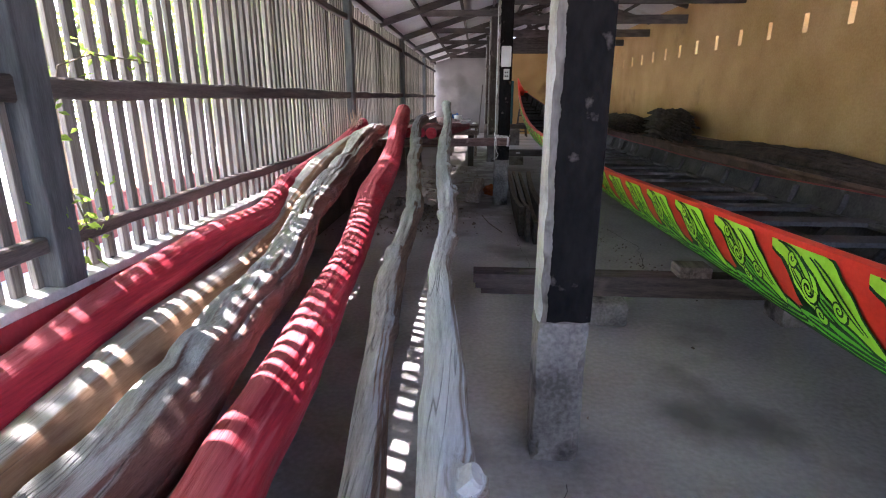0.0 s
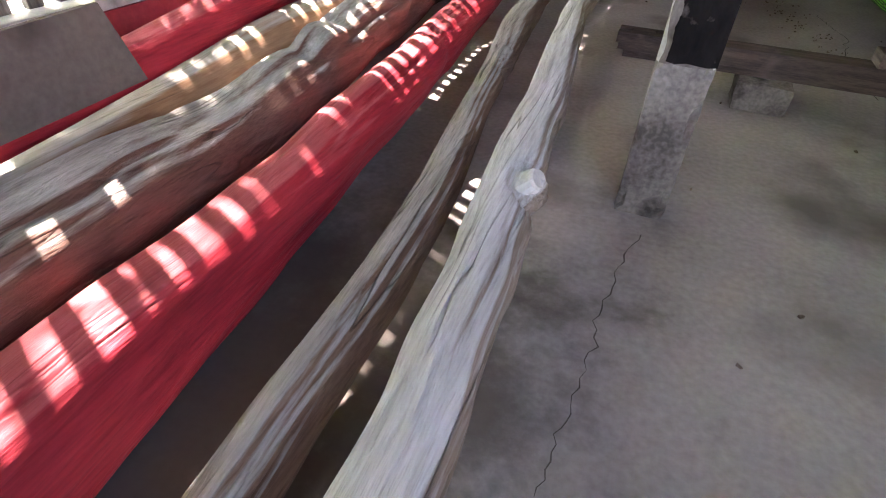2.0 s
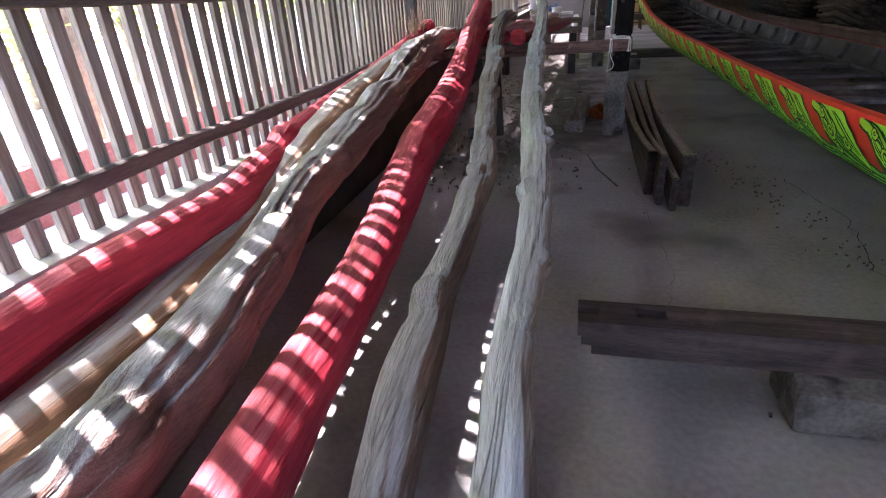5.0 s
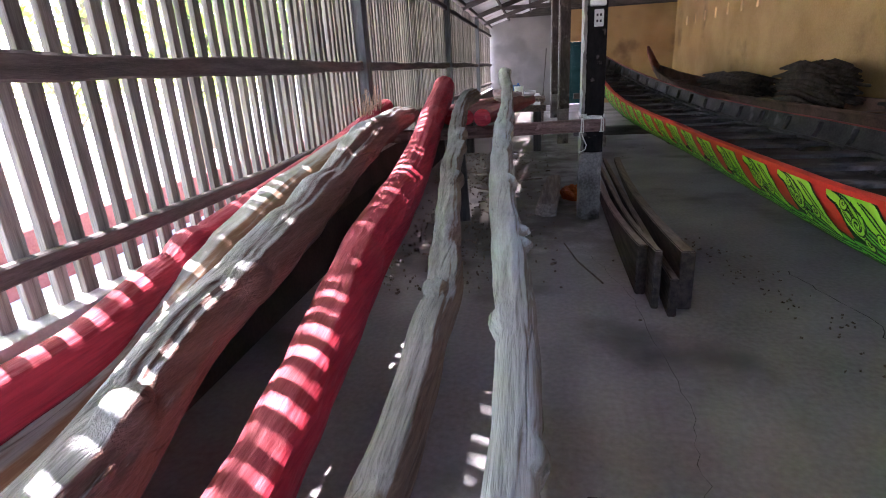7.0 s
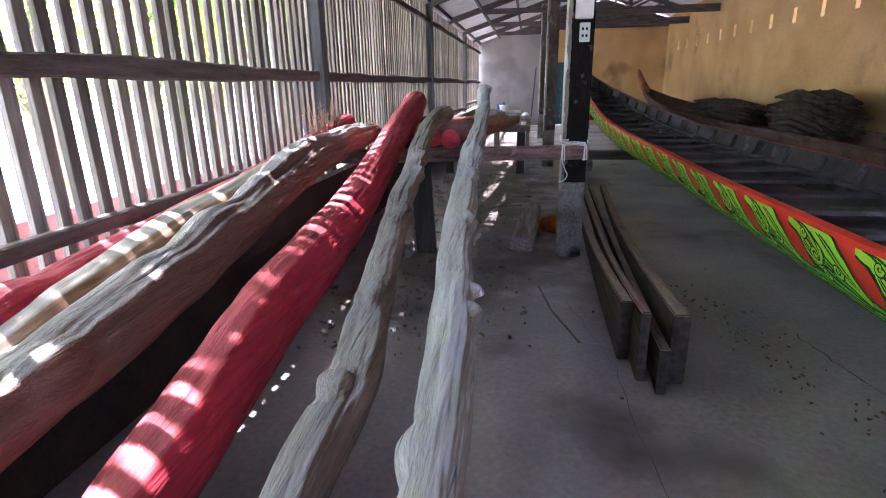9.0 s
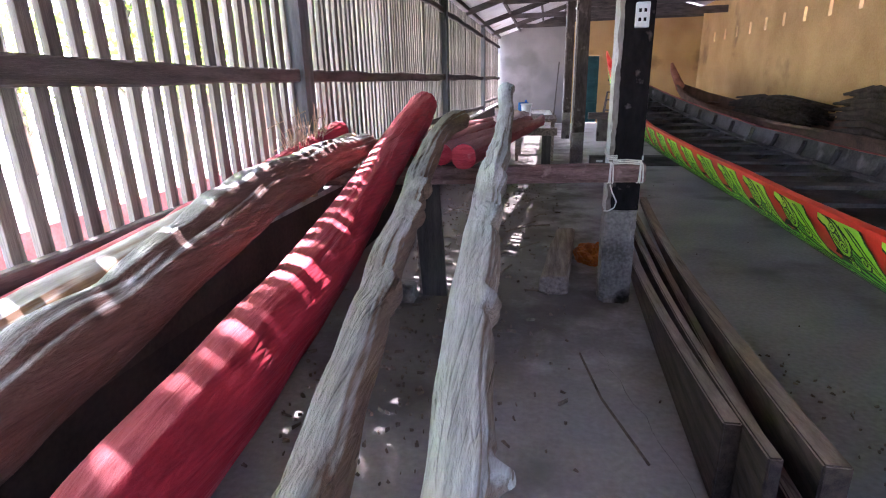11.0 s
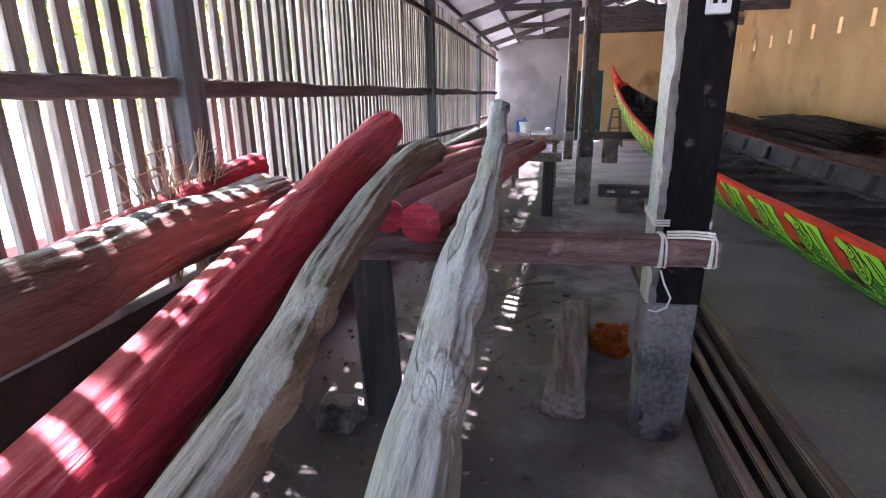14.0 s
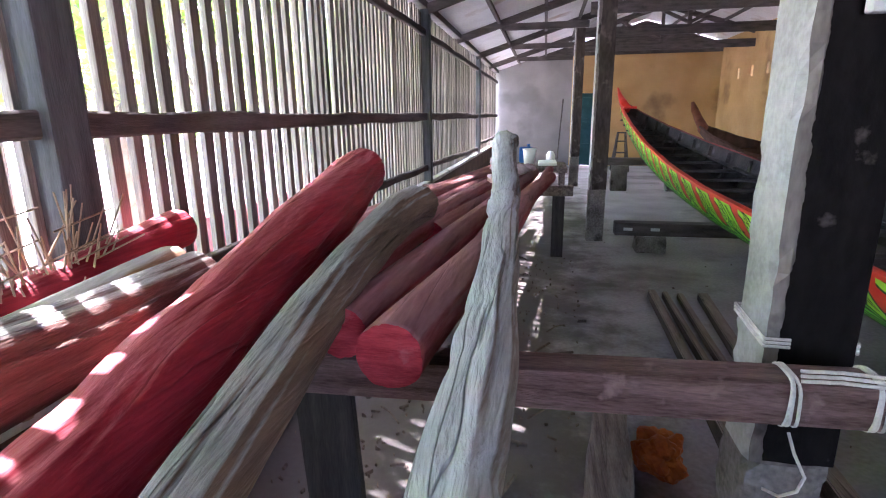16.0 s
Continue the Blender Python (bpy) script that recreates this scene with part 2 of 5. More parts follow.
BOATMID = mat("boat_mid_green", (0.10, 0.54, 0.03), (0.22, 0.70, 0.05), 4, 0.5, 0.05, 60)
BOATDARK = mat("boat_dark_green", (0.004, 0.03, 0.010), (0.012, 0.09, 0.02), 6, 0.5, 0.1, 60)
BOATBLACK = mat("boat_black_bottom", (0.015, 0.016, 0.02), (0.05, 0.05, 0.055), 5, 0.6, 0.3, 50)
BOATIN = mat("boat_inner_dark", (0.020, 0.017, 0.016), (0.075, 0.065, 0.06), 4, 0.7, 0.5, 50, stain=(0.17, 0.155, 0.15), stain_scale=3.0, stain_at=0.62, worn=((0.05, 0.046, 0.045), (0.18, 0.168, 0.164)), worn_at=(1.32, 1.62))
OLDBOAT = mat("old_boat_wood", (0.06, 0.035, 0.025), (0.15, 0.085, 0.06), 4, 0.85, 0.4, 50)
BUNDLE = mat("dark_bundle", (0.020, 0.015, 0.012), (0.072, 0.050, 0.038), 6, 0.95, 0.8, 40)
DOORM = mat("teal_door_paint", (0.010, 0.050, 0.058), (0.025, 0.085, 0.095), 4, 0.55, 0.1, 40)
PLASTIC = mat("grey_meter_plastic", (0.55, 0.55, 0.54), (0.68, 0.68, 0.66), 6, 0.45, 0.05, 60)
ROPE = mat("pale_rope", (0.50, 0.46, 0.42), (0.72, 0.68, 0.63), 30, 0.9, 0.6, 200)
LEAFM = mat("leaf_green", (0.09, 0.20, 0.025), (0.24, 0.42, 0.06), 3, 0.6, 0.1, 30, vary=0.25)
lt = LEAFM.node_tree
tr = lt.nodes.new("ShaderNodeBsdfTranslucent")
tr.inputs["Color"].default_value = (0.36, 0.48, 0.08, 1)
ms = lt.nodes.new("ShaderNodeMixShader")
ms.inputs["Fac"].default_value = 0.5
lt.links.new(lt.nodes["Principled BSDF"].outputs[0], ms.inputs[1])
lt.links.new(tr.outputs[0], ms.inputs[2])
lt.links.new(ms.outputs[0], lt.nodes["Material Output"].inputs["Surface"])
BARK = mat("tree_bark", (0.09, 0.07, 0.05), (0.2, 0.16, 0.12), 8, 0.9, 0.6, 40)


# ---------------------------------------------------------------- mesh helpers
def mesh_object(name, bm, material, smooth=False):
    me = bpy.data.meshes.new(name)
    bm.to_mesh(me)
    bm.free()
    for m in material if isinstance(material, (list, tuple)) else [material]:
        me.materials.append(m)
    if smooth:
        me.polygons.foreach_set("use_smooth", [True] * len(me.polygons))
    return new(name, me)


def part(name, bm, material, parent, label="", smooth=False):
    ob = mesh_object(name, bm, material, smooth)
    ob.parent = parent
    if label:
        tagged(ob, label)
    return ob


def raw_mesh(name, verts, faces, materials, smooth=False, slots=None):
    me = bpy.data.meshes.new(name)
    me.from_pydata([tuple(v) for v in verts], [], faces)
    for m in materials if isinstance(materials, (list, tuple)) else [materials]:
        me.materials.append(m)
    if slots is not None:
        me.polygons.foreach_set("material_index", slots)
    if smooth:
        me.polygons.foreach_set("use_smooth", [True] * len(me.polygons))
    me.update()
    return me


def thing(name, label, category, at=(0, 0, 0), group="", kind=""):
    ob = new(name)
    ob.location = at
    ob.empty_display_size = 0.1
    return tagged(ob, label, category, group, kind)


def box(x0, x1, y0, y1, z0, z1, bevel=0.0, bm=None):
    bm = bm or bmesh.new()
    made = bmesh.ops.create_cube(bm, size=1)["verts"]
    for v in made:
        v.co = Vector(((x0 + x1) / 2 + v.co.x * (x1 - x0), (y0 + y1) / 2 + v.co.y * (y1 - y0), (z0 + z1) / 2 + v.co.z * (z1 - z0)))
    if bevel:
        es = list({e for v in made for e in v.link_edges})
        bmesh.ops.bevel(bm, geom=es, offset=bevel, segments=2, affect="EDGES", profile=0.6)
    return bm


def beam(a, b, w, h, bevel=0.006, bm=None, up=(0, 0, 1)):
    """A squared timber from a to b, w wide and h high."""
    a, b = Vector(a), Vector(b)
    d = b - a
    y = d.normalized()
    x = y.cross(Vector(up)).normalized()
    z = x.cross(y)
    bm2 = box(-w / 2, w / 2, 0, d.length, -h / 2, h / 2, bevel)
    m = Matrix((x, y, z)).transposed().to_4x4()
    m.translation = a
    bm2.transform(m)
    if bm is None:
        return bm2
    tmp = bpy.data.meshes.new("tmp")
    bm2.to_mesh(tmp)
    bm2.free()
    bm.from_mesh(tmp)
    bpy.data.meshes.remove(tmp)
    return bm


def tube(points, radii, seg=10, caps=True):
    """A round rod along points, with a radius at each."""
    pts = [Vector(p) for p in points]
    bm = bmesh.new()
    rings = []
    prev = Vector((0, 0, 1))
    for i, p in enumerate(pts):
        d = (pts[min(i + 1, len(pts) - 1)] - pts[max(i - 1, 0)]).normalized()
        x = d.cross(prev)
        if x.length < 1e-3:
            x = d.cross(Vector((1, 0, 0)))
        x.normalize()
        y = x.cross(d)
        prev = y
        r = radii[i] if isinstance(radii, (list, tuple)) else radii
        rings.append([bm.verts.new(p + r * (math.cos(k * math.tau / seg) * x + math.sin(k * math.tau / seg) * y)) for k in range(seg)])
    for a, b in zip(rings, rings[1:]):
        for k in range(seg):
            bm.faces.new((a[k], a[(k + 1) % seg], b[(k + 1) % seg], b[k]))
    if caps:
        bm.faces.new(rings[0])
        bm.faces.new(rings[-1])
    bmesh.ops.recalc_face_normals(bm, faces=bm.faces)
    return bm


# ---------------------------------------------------------------- plan
FENCE_X, COL_X, WALL_X = -1.31, 0.645, 4.56
BACK_Y, GATE_Y, FAR_Y = -2.25, -0.6, 22.4
COLS = [2.89, 8.04, 12.92, 17.80]
POSTS = [-0.9, 2.90, 8.02, 12.95, 17.85]
EAVE_Z, SLOPE, RIDGE_X = 2.56, 0.31, 2.6


def roof_z(x):
    return EAVE_Z + SLOPE * (min(x, 2 * RIDGE_X - x) - FENCE_X)


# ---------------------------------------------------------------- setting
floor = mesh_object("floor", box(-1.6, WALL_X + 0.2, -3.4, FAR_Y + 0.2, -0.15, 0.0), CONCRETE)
tagged(floor, "worn grey concrete floor with cracks, dust and shade painted beside the logs", "floor", kind="structure")
g = bmesh.new()
bmesh.ops.create_grid(g, x_segments=2, y_segments=2, size=600)
bmesh.ops.translate(g, verts=g.verts, vec=(0, 0, -0.16))
ground = tagged(mesh_object("ground", g, GROUND), "pale dusty yard ground in sunlight", "ground", kind="structure")

# Low wall: near black up to 0.36 m, dark brown above it past y 4.8.
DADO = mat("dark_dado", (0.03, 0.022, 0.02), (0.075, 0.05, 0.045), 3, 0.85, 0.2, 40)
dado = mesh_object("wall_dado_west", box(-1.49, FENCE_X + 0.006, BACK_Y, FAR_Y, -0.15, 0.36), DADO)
tagged(dado, "dark foot of the low wall", "wall", kind="structure")
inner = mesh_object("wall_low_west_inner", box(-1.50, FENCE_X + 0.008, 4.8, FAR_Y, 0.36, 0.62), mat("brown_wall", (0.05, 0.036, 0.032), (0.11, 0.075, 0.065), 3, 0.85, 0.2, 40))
tagged(inner, "low wall with dark brown plaster", "wall", kind="structure")
wall = mesh_object("wall_low_west", box(-1.50, FENCE_X + 0.01, BACK_Y, 4.8, 0.36, 0.62), REDWALL)
tagged(wall, "low masonry wall painted dull red under the slats", "wall", kind="structure")
ledge = mesh_object("ledge_west", box(-1.53, FENCE_X + 0.02, BACK_Y, FAR_Y, 0.624, 0.665, 0.008), LEDGE)
tagged(ledge, "pale cement sill on the low wall", "sill", kind="structure")

# east wall with a row of small vents
SLOTS = [8.65 + 0.885 * k - 0.885 * 11 for k in range(26)]
SLOTS = [y for y in SLOTS if BACK_Y + 0.3 < y < FAR_Y - 0.3]
w = bmesh.new()
EAST_Y = GATE_Y
SLOTS = [y for y in SLOTS if y > EAST_Y + 0.3]
box(WALL_X, WALL_X + 0.16, EAST_Y, FAR_Y, -0.15, 2.21, bm=w)
box(WALL_X, WALL_X + 0.16, EAST_Y, FAR_Y, 2.45, 3.35, bm=w)
edges = [EAST_Y] + [v for y in SLOTS for v in (y - 0.055, y + 0.055)] + [FAR_Y]
for y0, y1 in zip(edges[::2], edges[1::2]):
    box(WALL_X, WALL_X + 0.16, y0, y1, 2.21, 2.45, bm=w)
tagged(mesh_object("wall_east", w, OCHRE), "stained ochre plaster wall with a row of small vents", "wall", kind="structure")
# north wall: ochre in the nave, grey in the aisle, with a doorway
n1 = bmesh.new()
box(0.74, 1.0, FAR_Y, FAR_Y + 0.16, -0.15, 2.0, bm=n1)
box(1.72, WALL_X + 0.16, FAR_Y, FAR_Y + 0.16, -0.15, 2.0, bm=n1)
box(0.74, WALL_X + 0.16, FAR_Y, FAR_Y + 0.16, 2.0, 2.98, bm=n1)
tagged(mesh_object("wall_north", n1, OCHRE), "ochre plaster end wall with a doorway", "wall", kind="structure")
tagged(mesh_object("wall_north_aisle", box(-1.5, 0.74, FAR_Y, FAR_Y + 0.16, -0.15, 2.9), GREYWALL), "grey plaster end wall of the side aisle", "wall", kind="structure")
# Out of view: south walls and partition added to control light from the gate.
tagged(mesh_object("wall_south_aisle_unseen", box(-1.5, 0.75, BACK_Y - 0.16, BACK_Y, -0.15, 2.75), GREYWALL), "grey plaster end wall of the side aisle", "wall", kind="structure")
sw = bmesh.new()
box(0.91, 1.35, GATE_Y - 0.16, GATE_Y, -0.15, 2.85, bm=sw)
box(4.35, WALL_X + 0.16, GATE_Y - 0.16, GATE_Y, -0.15, 2.85, bm=sw)
box(0.91, WALL_X + 0.16, GATE_Y - 0.16, GATE_Y, 2.85, 3.5, bm=sw)
box(0.75, 0.91, BACK_Y, GATE_Y, -0.15, 3.1, bm=sw)
tagged(mesh_object("wall_south_unseen", sw, OCHRE), "unseen ochre plaster end wall with the open boat gate, added to shape the light", "wall", kind="structure")
gv = bmesh.new()
for q0, q1 in ((-1.45, 0.75), (0.75, 2.6), (2.6, 4.6)):
    za, zb = roof_z(q0) + 0.07, roof_z(q1) + 0.07
    vv = [gv.verts.new(p) for p in ((q0, FAR_Y + 0.1, 2.90), (q1, FAR_Y + 0.1, 2.90), (q1, FAR_Y + 0.1, zb), (q0, FAR_Y + 0.1, max(za, 2.91)))]
    uu = [gv.verts.new(v.co + Vector((0, 0.04, 0))) for v in vv]
    gv.faces.new(vv), gv.faces.new(uu[::-1])
    for j in range(4):
        gv.faces.new((vv[j], uu[j], uu[(j + 1) % 4], vv[(j + 1) % 4]))
bmesh.ops.recalc_face_normals(gv, faces=gv.faces)
tagged(mesh_object("gable_north", gv, TIMBER), "dark boarded gable over the end wall", "gable", kind="structure")

# corrugated roof, both slopes, real waves running down the slope
def roof_mesh(name, xa, xb, y0, y1):
    step = 0.019
    ny = int((y1 - y0) / step)
    verts, faces = [], []
    for i in range(ny + 1):
        y = y0 + i * step
        dz = 0.009 * math.sin(y * math.tau / 0.076)
        for x in (xa, xb):
            verts.append((x, y, roof_z(x) + 0.10 + dz))
    for i in range(ny):
        faces.append((2 * i, 2 * i + 1, 2 * i + 3, 2 * i + 2))
    return raw_mesh(name, verts, faces, SHEET, smooth=True)


roof = thing("ceiling", "corrugated grey metal roof sheets seen from below", "roof", kind="structure")
for nm, xa, xb, ya in (("roof_slope", -1.70, 0.85, BACK_Y - 0.3), ("roof_slope", 0.85, RIDGE_X, GATE_Y - 0.3), ("roof_slope", RIDGE_X, WALL_X + 0.5, GATE_Y - 0.3)):
    o = new(nm, roof_mesh(nm, xa, xb, ya, FAR_Y + 0.3))
    o.parent = roof

# ---------------------------------------------------------------- fence
fence = thing("slat_fence", "tall fence of weathered wooden slats between posts and rails", "fence", kind="structure")
for y in POSTS:
    part("post", box(-1.40, FENCE_X + 0.03, y - 0.065, y + 0.065, 0.664, EAVE_Z + 0.02, 0.008), POSTM, fence, "grey squared wooden post")
def rough_rail(y0, y1, z0, z1, h, seed):
    """A rough-sawn rail whose edges wave a little along its length."""
    n = max(8, int((y1 - y0) / 0.12))
    vs, fs = [], []
    for i in range(n + 1):
        q = i / n
        y, z = y0 + (y1 - y0) * q, z0 + (z1 - z0) * q
        lift = 0.020 * noise.noise(Vector((seed, y * 0.8, 0))) + 0.006 * noise.noise(Vector((seed, y * 4, 3)))
        up = h * (0.5 + 0.18 * noise.noise(Vector((seed + 7, y * 1.6, 1))))
        dn = h * (0.5 + 0.18 * noise.noise(Vector((seed + 13, y * 1.9, 2))))
        for x, k in ((-1.36, -0.85), (-1.352, -1), (-1.32, -1), (-1.312, -0.8), (-1.312, 0.8), (-1.32, 1), (-1.352, 1), (-1.36, 0.85)):
            vs.append((x, y, z + lift + (up if k > 0 else dn) * k))
    for i in range(n):
        for k in range(8):
            fs.append((i * 8 + k, i * 8 + (k + 1) % 8, i * 8 + 8 + (k + 1) % 8, i * 8 + 8 + k))
    fs += [tuple(range(8))[::-1], tuple(range(n * 8, n * 8 + 8))]
    o = new("rail", raw_mesh("rail", vs, fs, RAIL))
    o.parent = fence


for k, (a, b) in enumerate(zip([BACK_Y - 0.065] + POSTS, POSTS + [FAR_Y])):
    rough_rail(a + 0.065, b - 0.065, 1.412, 1.412, 0.085, k * 3.1)
    rough_rail(a + 0.065, b - 0.065, 0.832, 0.74 if 12 < a < 15 else 0.832, 0.065, k * 3.1 + 1)
    rough_rail(a + 0.065, b - 0.065, 2.335, 2.335, 0.07, k * 3.1 + 2)
part("eave_beam", box(-1.42, FENCE_X + 0.02, BACK_Y, FAR_Y, EAVE_Z + 0.024, EAVE_Z + 0.10, 0.006), TIMBER, fence)
rng = random.Random(4)
slat_meshes = []
for k in range(6):
    b = box(-0.014, 0.014, -0.025 + rng.uniform(-0.004, 0.003), 0.025 + rng.uniform(-0.003, 0.004), 0, 1, 0.003)
    me = bpy.data.meshes.new("slat")
    b.to_mesh(me)
    b.free()
    me.materials.append(SLAT)
    slat_meshes.append(me)
y = BACK_Y + 0.05
while y < FAR_Y - 0.04:
    if min(abs(y - p) for p in POSTS) > 0.05:
        o = new("slat", rng.choice(slat_meshes))
        o.parent = fence
        o.location = (-1.378, y, 0.666)
        o.scale = (1, 1, 1.9 + rng.uniform(-0.02, 0.01))
        o.rotation_euler = (rng.gauss(0, 0.006), 0, rng.gauss(0, 0.05))
    y += 0.103 + rng.uniform(-0.008, 0.008)

# ---------------------------------------------------------------- columns
def rough_box(x0, x1, y0, y1, z0, z1, cuts, amount, seed):
    """A box cut into a grid whose skin and arrises are worn by noise."""
    vs, fs = [], []
    nz = max(2, int((z1 - z0) / 0.03))
    ring = [(x0 + (x1 - x0) * k / cuts, y0) for k in range(cuts)] + [(x1, y0 + (y1 - y0) * k / cuts) for k in range(cuts)]
    ring += [(x1 - (x1 - x0) * k / cuts, y1) for k in range(cuts)] + [(x0, y1 - (y1 - y0) * k / cuts) for k in range(cuts)]
    cx, cy = (x0 + x1) / 2, (y0 + y1) / 2
    for i in range(nz + 1):
        z = z0 + (z1 - z0) * i / nz
        for k, (x, y) in enumerate(ring):
            corner = k % cuts == 0
            w = abs(noise.noise(Vector((x * 14 + seed, y * 14, z * 9))))
            c = amount * (0.35 * noise.noise(Vector((x * 30, y * 30 + seed, z * 22))))
            if corner:
                c += 0.004 + amount * 2.2 * max(0, w - 0.18) * 3
            f = 1 - c / 0.095
            vs.append((cx + (x - cx) * f, cy + (y - cy) * f, z))
    m = len(ring)
    for i in range(nz):
        for k in range(m):
            k2 = (k + 1) % m
            fs.append((i * m + k, i * m + k2, (i + 1) * m + k2, (i + 1) * m + k))
    fs.append(tuple(range(m))[::-1])
    fs.append(tuple(range(nz * m, nz * m + m)))
    return vs, fs


def tar_skin(seed):
    """A thin coat of tar on the south face with a ragged left and lower edge."""
    vs, fs = [], []
    step, nx = 0.006, 5
    for j in range(420):
        z = 0.60 + j * step
        x = -0.062 + 0.009 * noise.noise(Vector((seed, 0, z * 3))) + 0.007 * noise.noise(Vector((seed, 3, z * 22))) + 0.003 * noise.noise(Vector((seed, 7, z * 90)))
        for k in range(nx + 1):
            q = k / nx
            px = x + (0.0945 - x) * q
            low = 0.02 * noise.noise(Vector((px * 30, seed, 0))) + 0.008 * noise.noise(Vector((px * 110, seed, 5)))
            vs.append((px, -0.0972, z + (low if j == 0 else 0)))
    for j in range(419):
        for k in range(nx):
            a = j * (nx + 1) + k
            fs.append((a, a + 1, a + nx + 2, a + nx + 1))
    return vs, fs


def column(y, label, coat):
    c = thing("column", label, "column", (COL_X, y, 0), "columns of the shed", kind="structure")
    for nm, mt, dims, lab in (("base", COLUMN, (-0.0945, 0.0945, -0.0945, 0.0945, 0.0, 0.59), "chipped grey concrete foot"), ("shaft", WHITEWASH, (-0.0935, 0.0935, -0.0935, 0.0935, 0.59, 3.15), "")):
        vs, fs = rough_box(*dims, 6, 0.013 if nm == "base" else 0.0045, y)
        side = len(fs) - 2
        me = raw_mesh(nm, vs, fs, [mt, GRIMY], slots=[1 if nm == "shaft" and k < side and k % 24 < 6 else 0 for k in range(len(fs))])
        o = new(nm, me)
        o.parent = c
        if lab:
            tagged(o, lab)
    vs, fs = tar_skin(y)
    o = new("tar_coat", raw_mesh("tar_coat", vs, fs, coat))
    o.parent = c
    tagged(o, "peeling dark tar coat")
    return c


BROWNTAR = mat("faded_brown_tar", (0.030, 0.023, 0.020), (0.095, 0.074, 0.064), 7, 0.8, 0.7, 40, stretch=(1, 1, 0.3), stain=(0.17, 0.14, 0.12), stain_scale=7.0, stain_at=0.60, spec=0.1)
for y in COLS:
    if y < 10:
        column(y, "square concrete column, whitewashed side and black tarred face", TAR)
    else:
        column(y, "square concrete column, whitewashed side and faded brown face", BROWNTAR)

# ---------------------------------------------------------------- roof timbers
TRUSS = [GATE_Y + 0.2, COLS[0] - 2.45] + [v for a in COLS for v in (a, a + 2.45)]
for y in TRUSS:
    t = thing("roof_truss", "dark timber roof truss with rafters, ties and posts", "truss", (0, y, 0), "roof trusses", kind="structure")
    part("rafter", beam((-1.36, 0, roof_z(-1.36) + 0.02), (RIDGE_X, 0, roof_z(RIDGE_X) + 0.02), 0.06, 0.11), TIMBER, t)
    part("rafter", beam((WALL_X, 0, roof_z(WALL_X) + 0.02), (RIDGE_X, 0, roof_z(RIDGE_X) + 0.02), 0.06, 0.11), TIMBER, t)
    part("tie", beam((-0.66, 0.065, 2.74), (COL_X, 0.065, 2.74), 0.05, 0.10), TIMBER, t)
    part("chord", beam((COL_X, -0.065, 2.93), (WALL_X, -0.065, 2.93), 0.06, 0.17), TIMBER, t)
    part("king_post", beam((RIDGE_X, 0, 3.02), (RIDGE_X, 0, roof_z(RIDGE_X)), 0.07, 0.07, up=(0, 1, 0)), TIMBER, t)
    for sx in (-0.9, 0.9):
        part("brace", beam((RIDGE_X, 0, 3.05), (RIDGE_X + sx, 0, roof_z(RIDGE_X + sx) - 0.02), 0.05, 0.06), TIMBER, t)
for i, x in enumerate([-0.7, 0.0, 0.62, 1.3, 1.95, 3.2, 3.9]):
    p = mesh_object("purlin", beam((x, BACK_Y if x < 0.7 else GATE_Y, roof_z(x) + 0.055), (x, FAR_Y, roof_z(x) + 0.055), 0.05, 0.06), TIMBER)
    tagged(p, "long dark timber purlin under the roof sheets", "purlin", group="purlins", kind="structure")

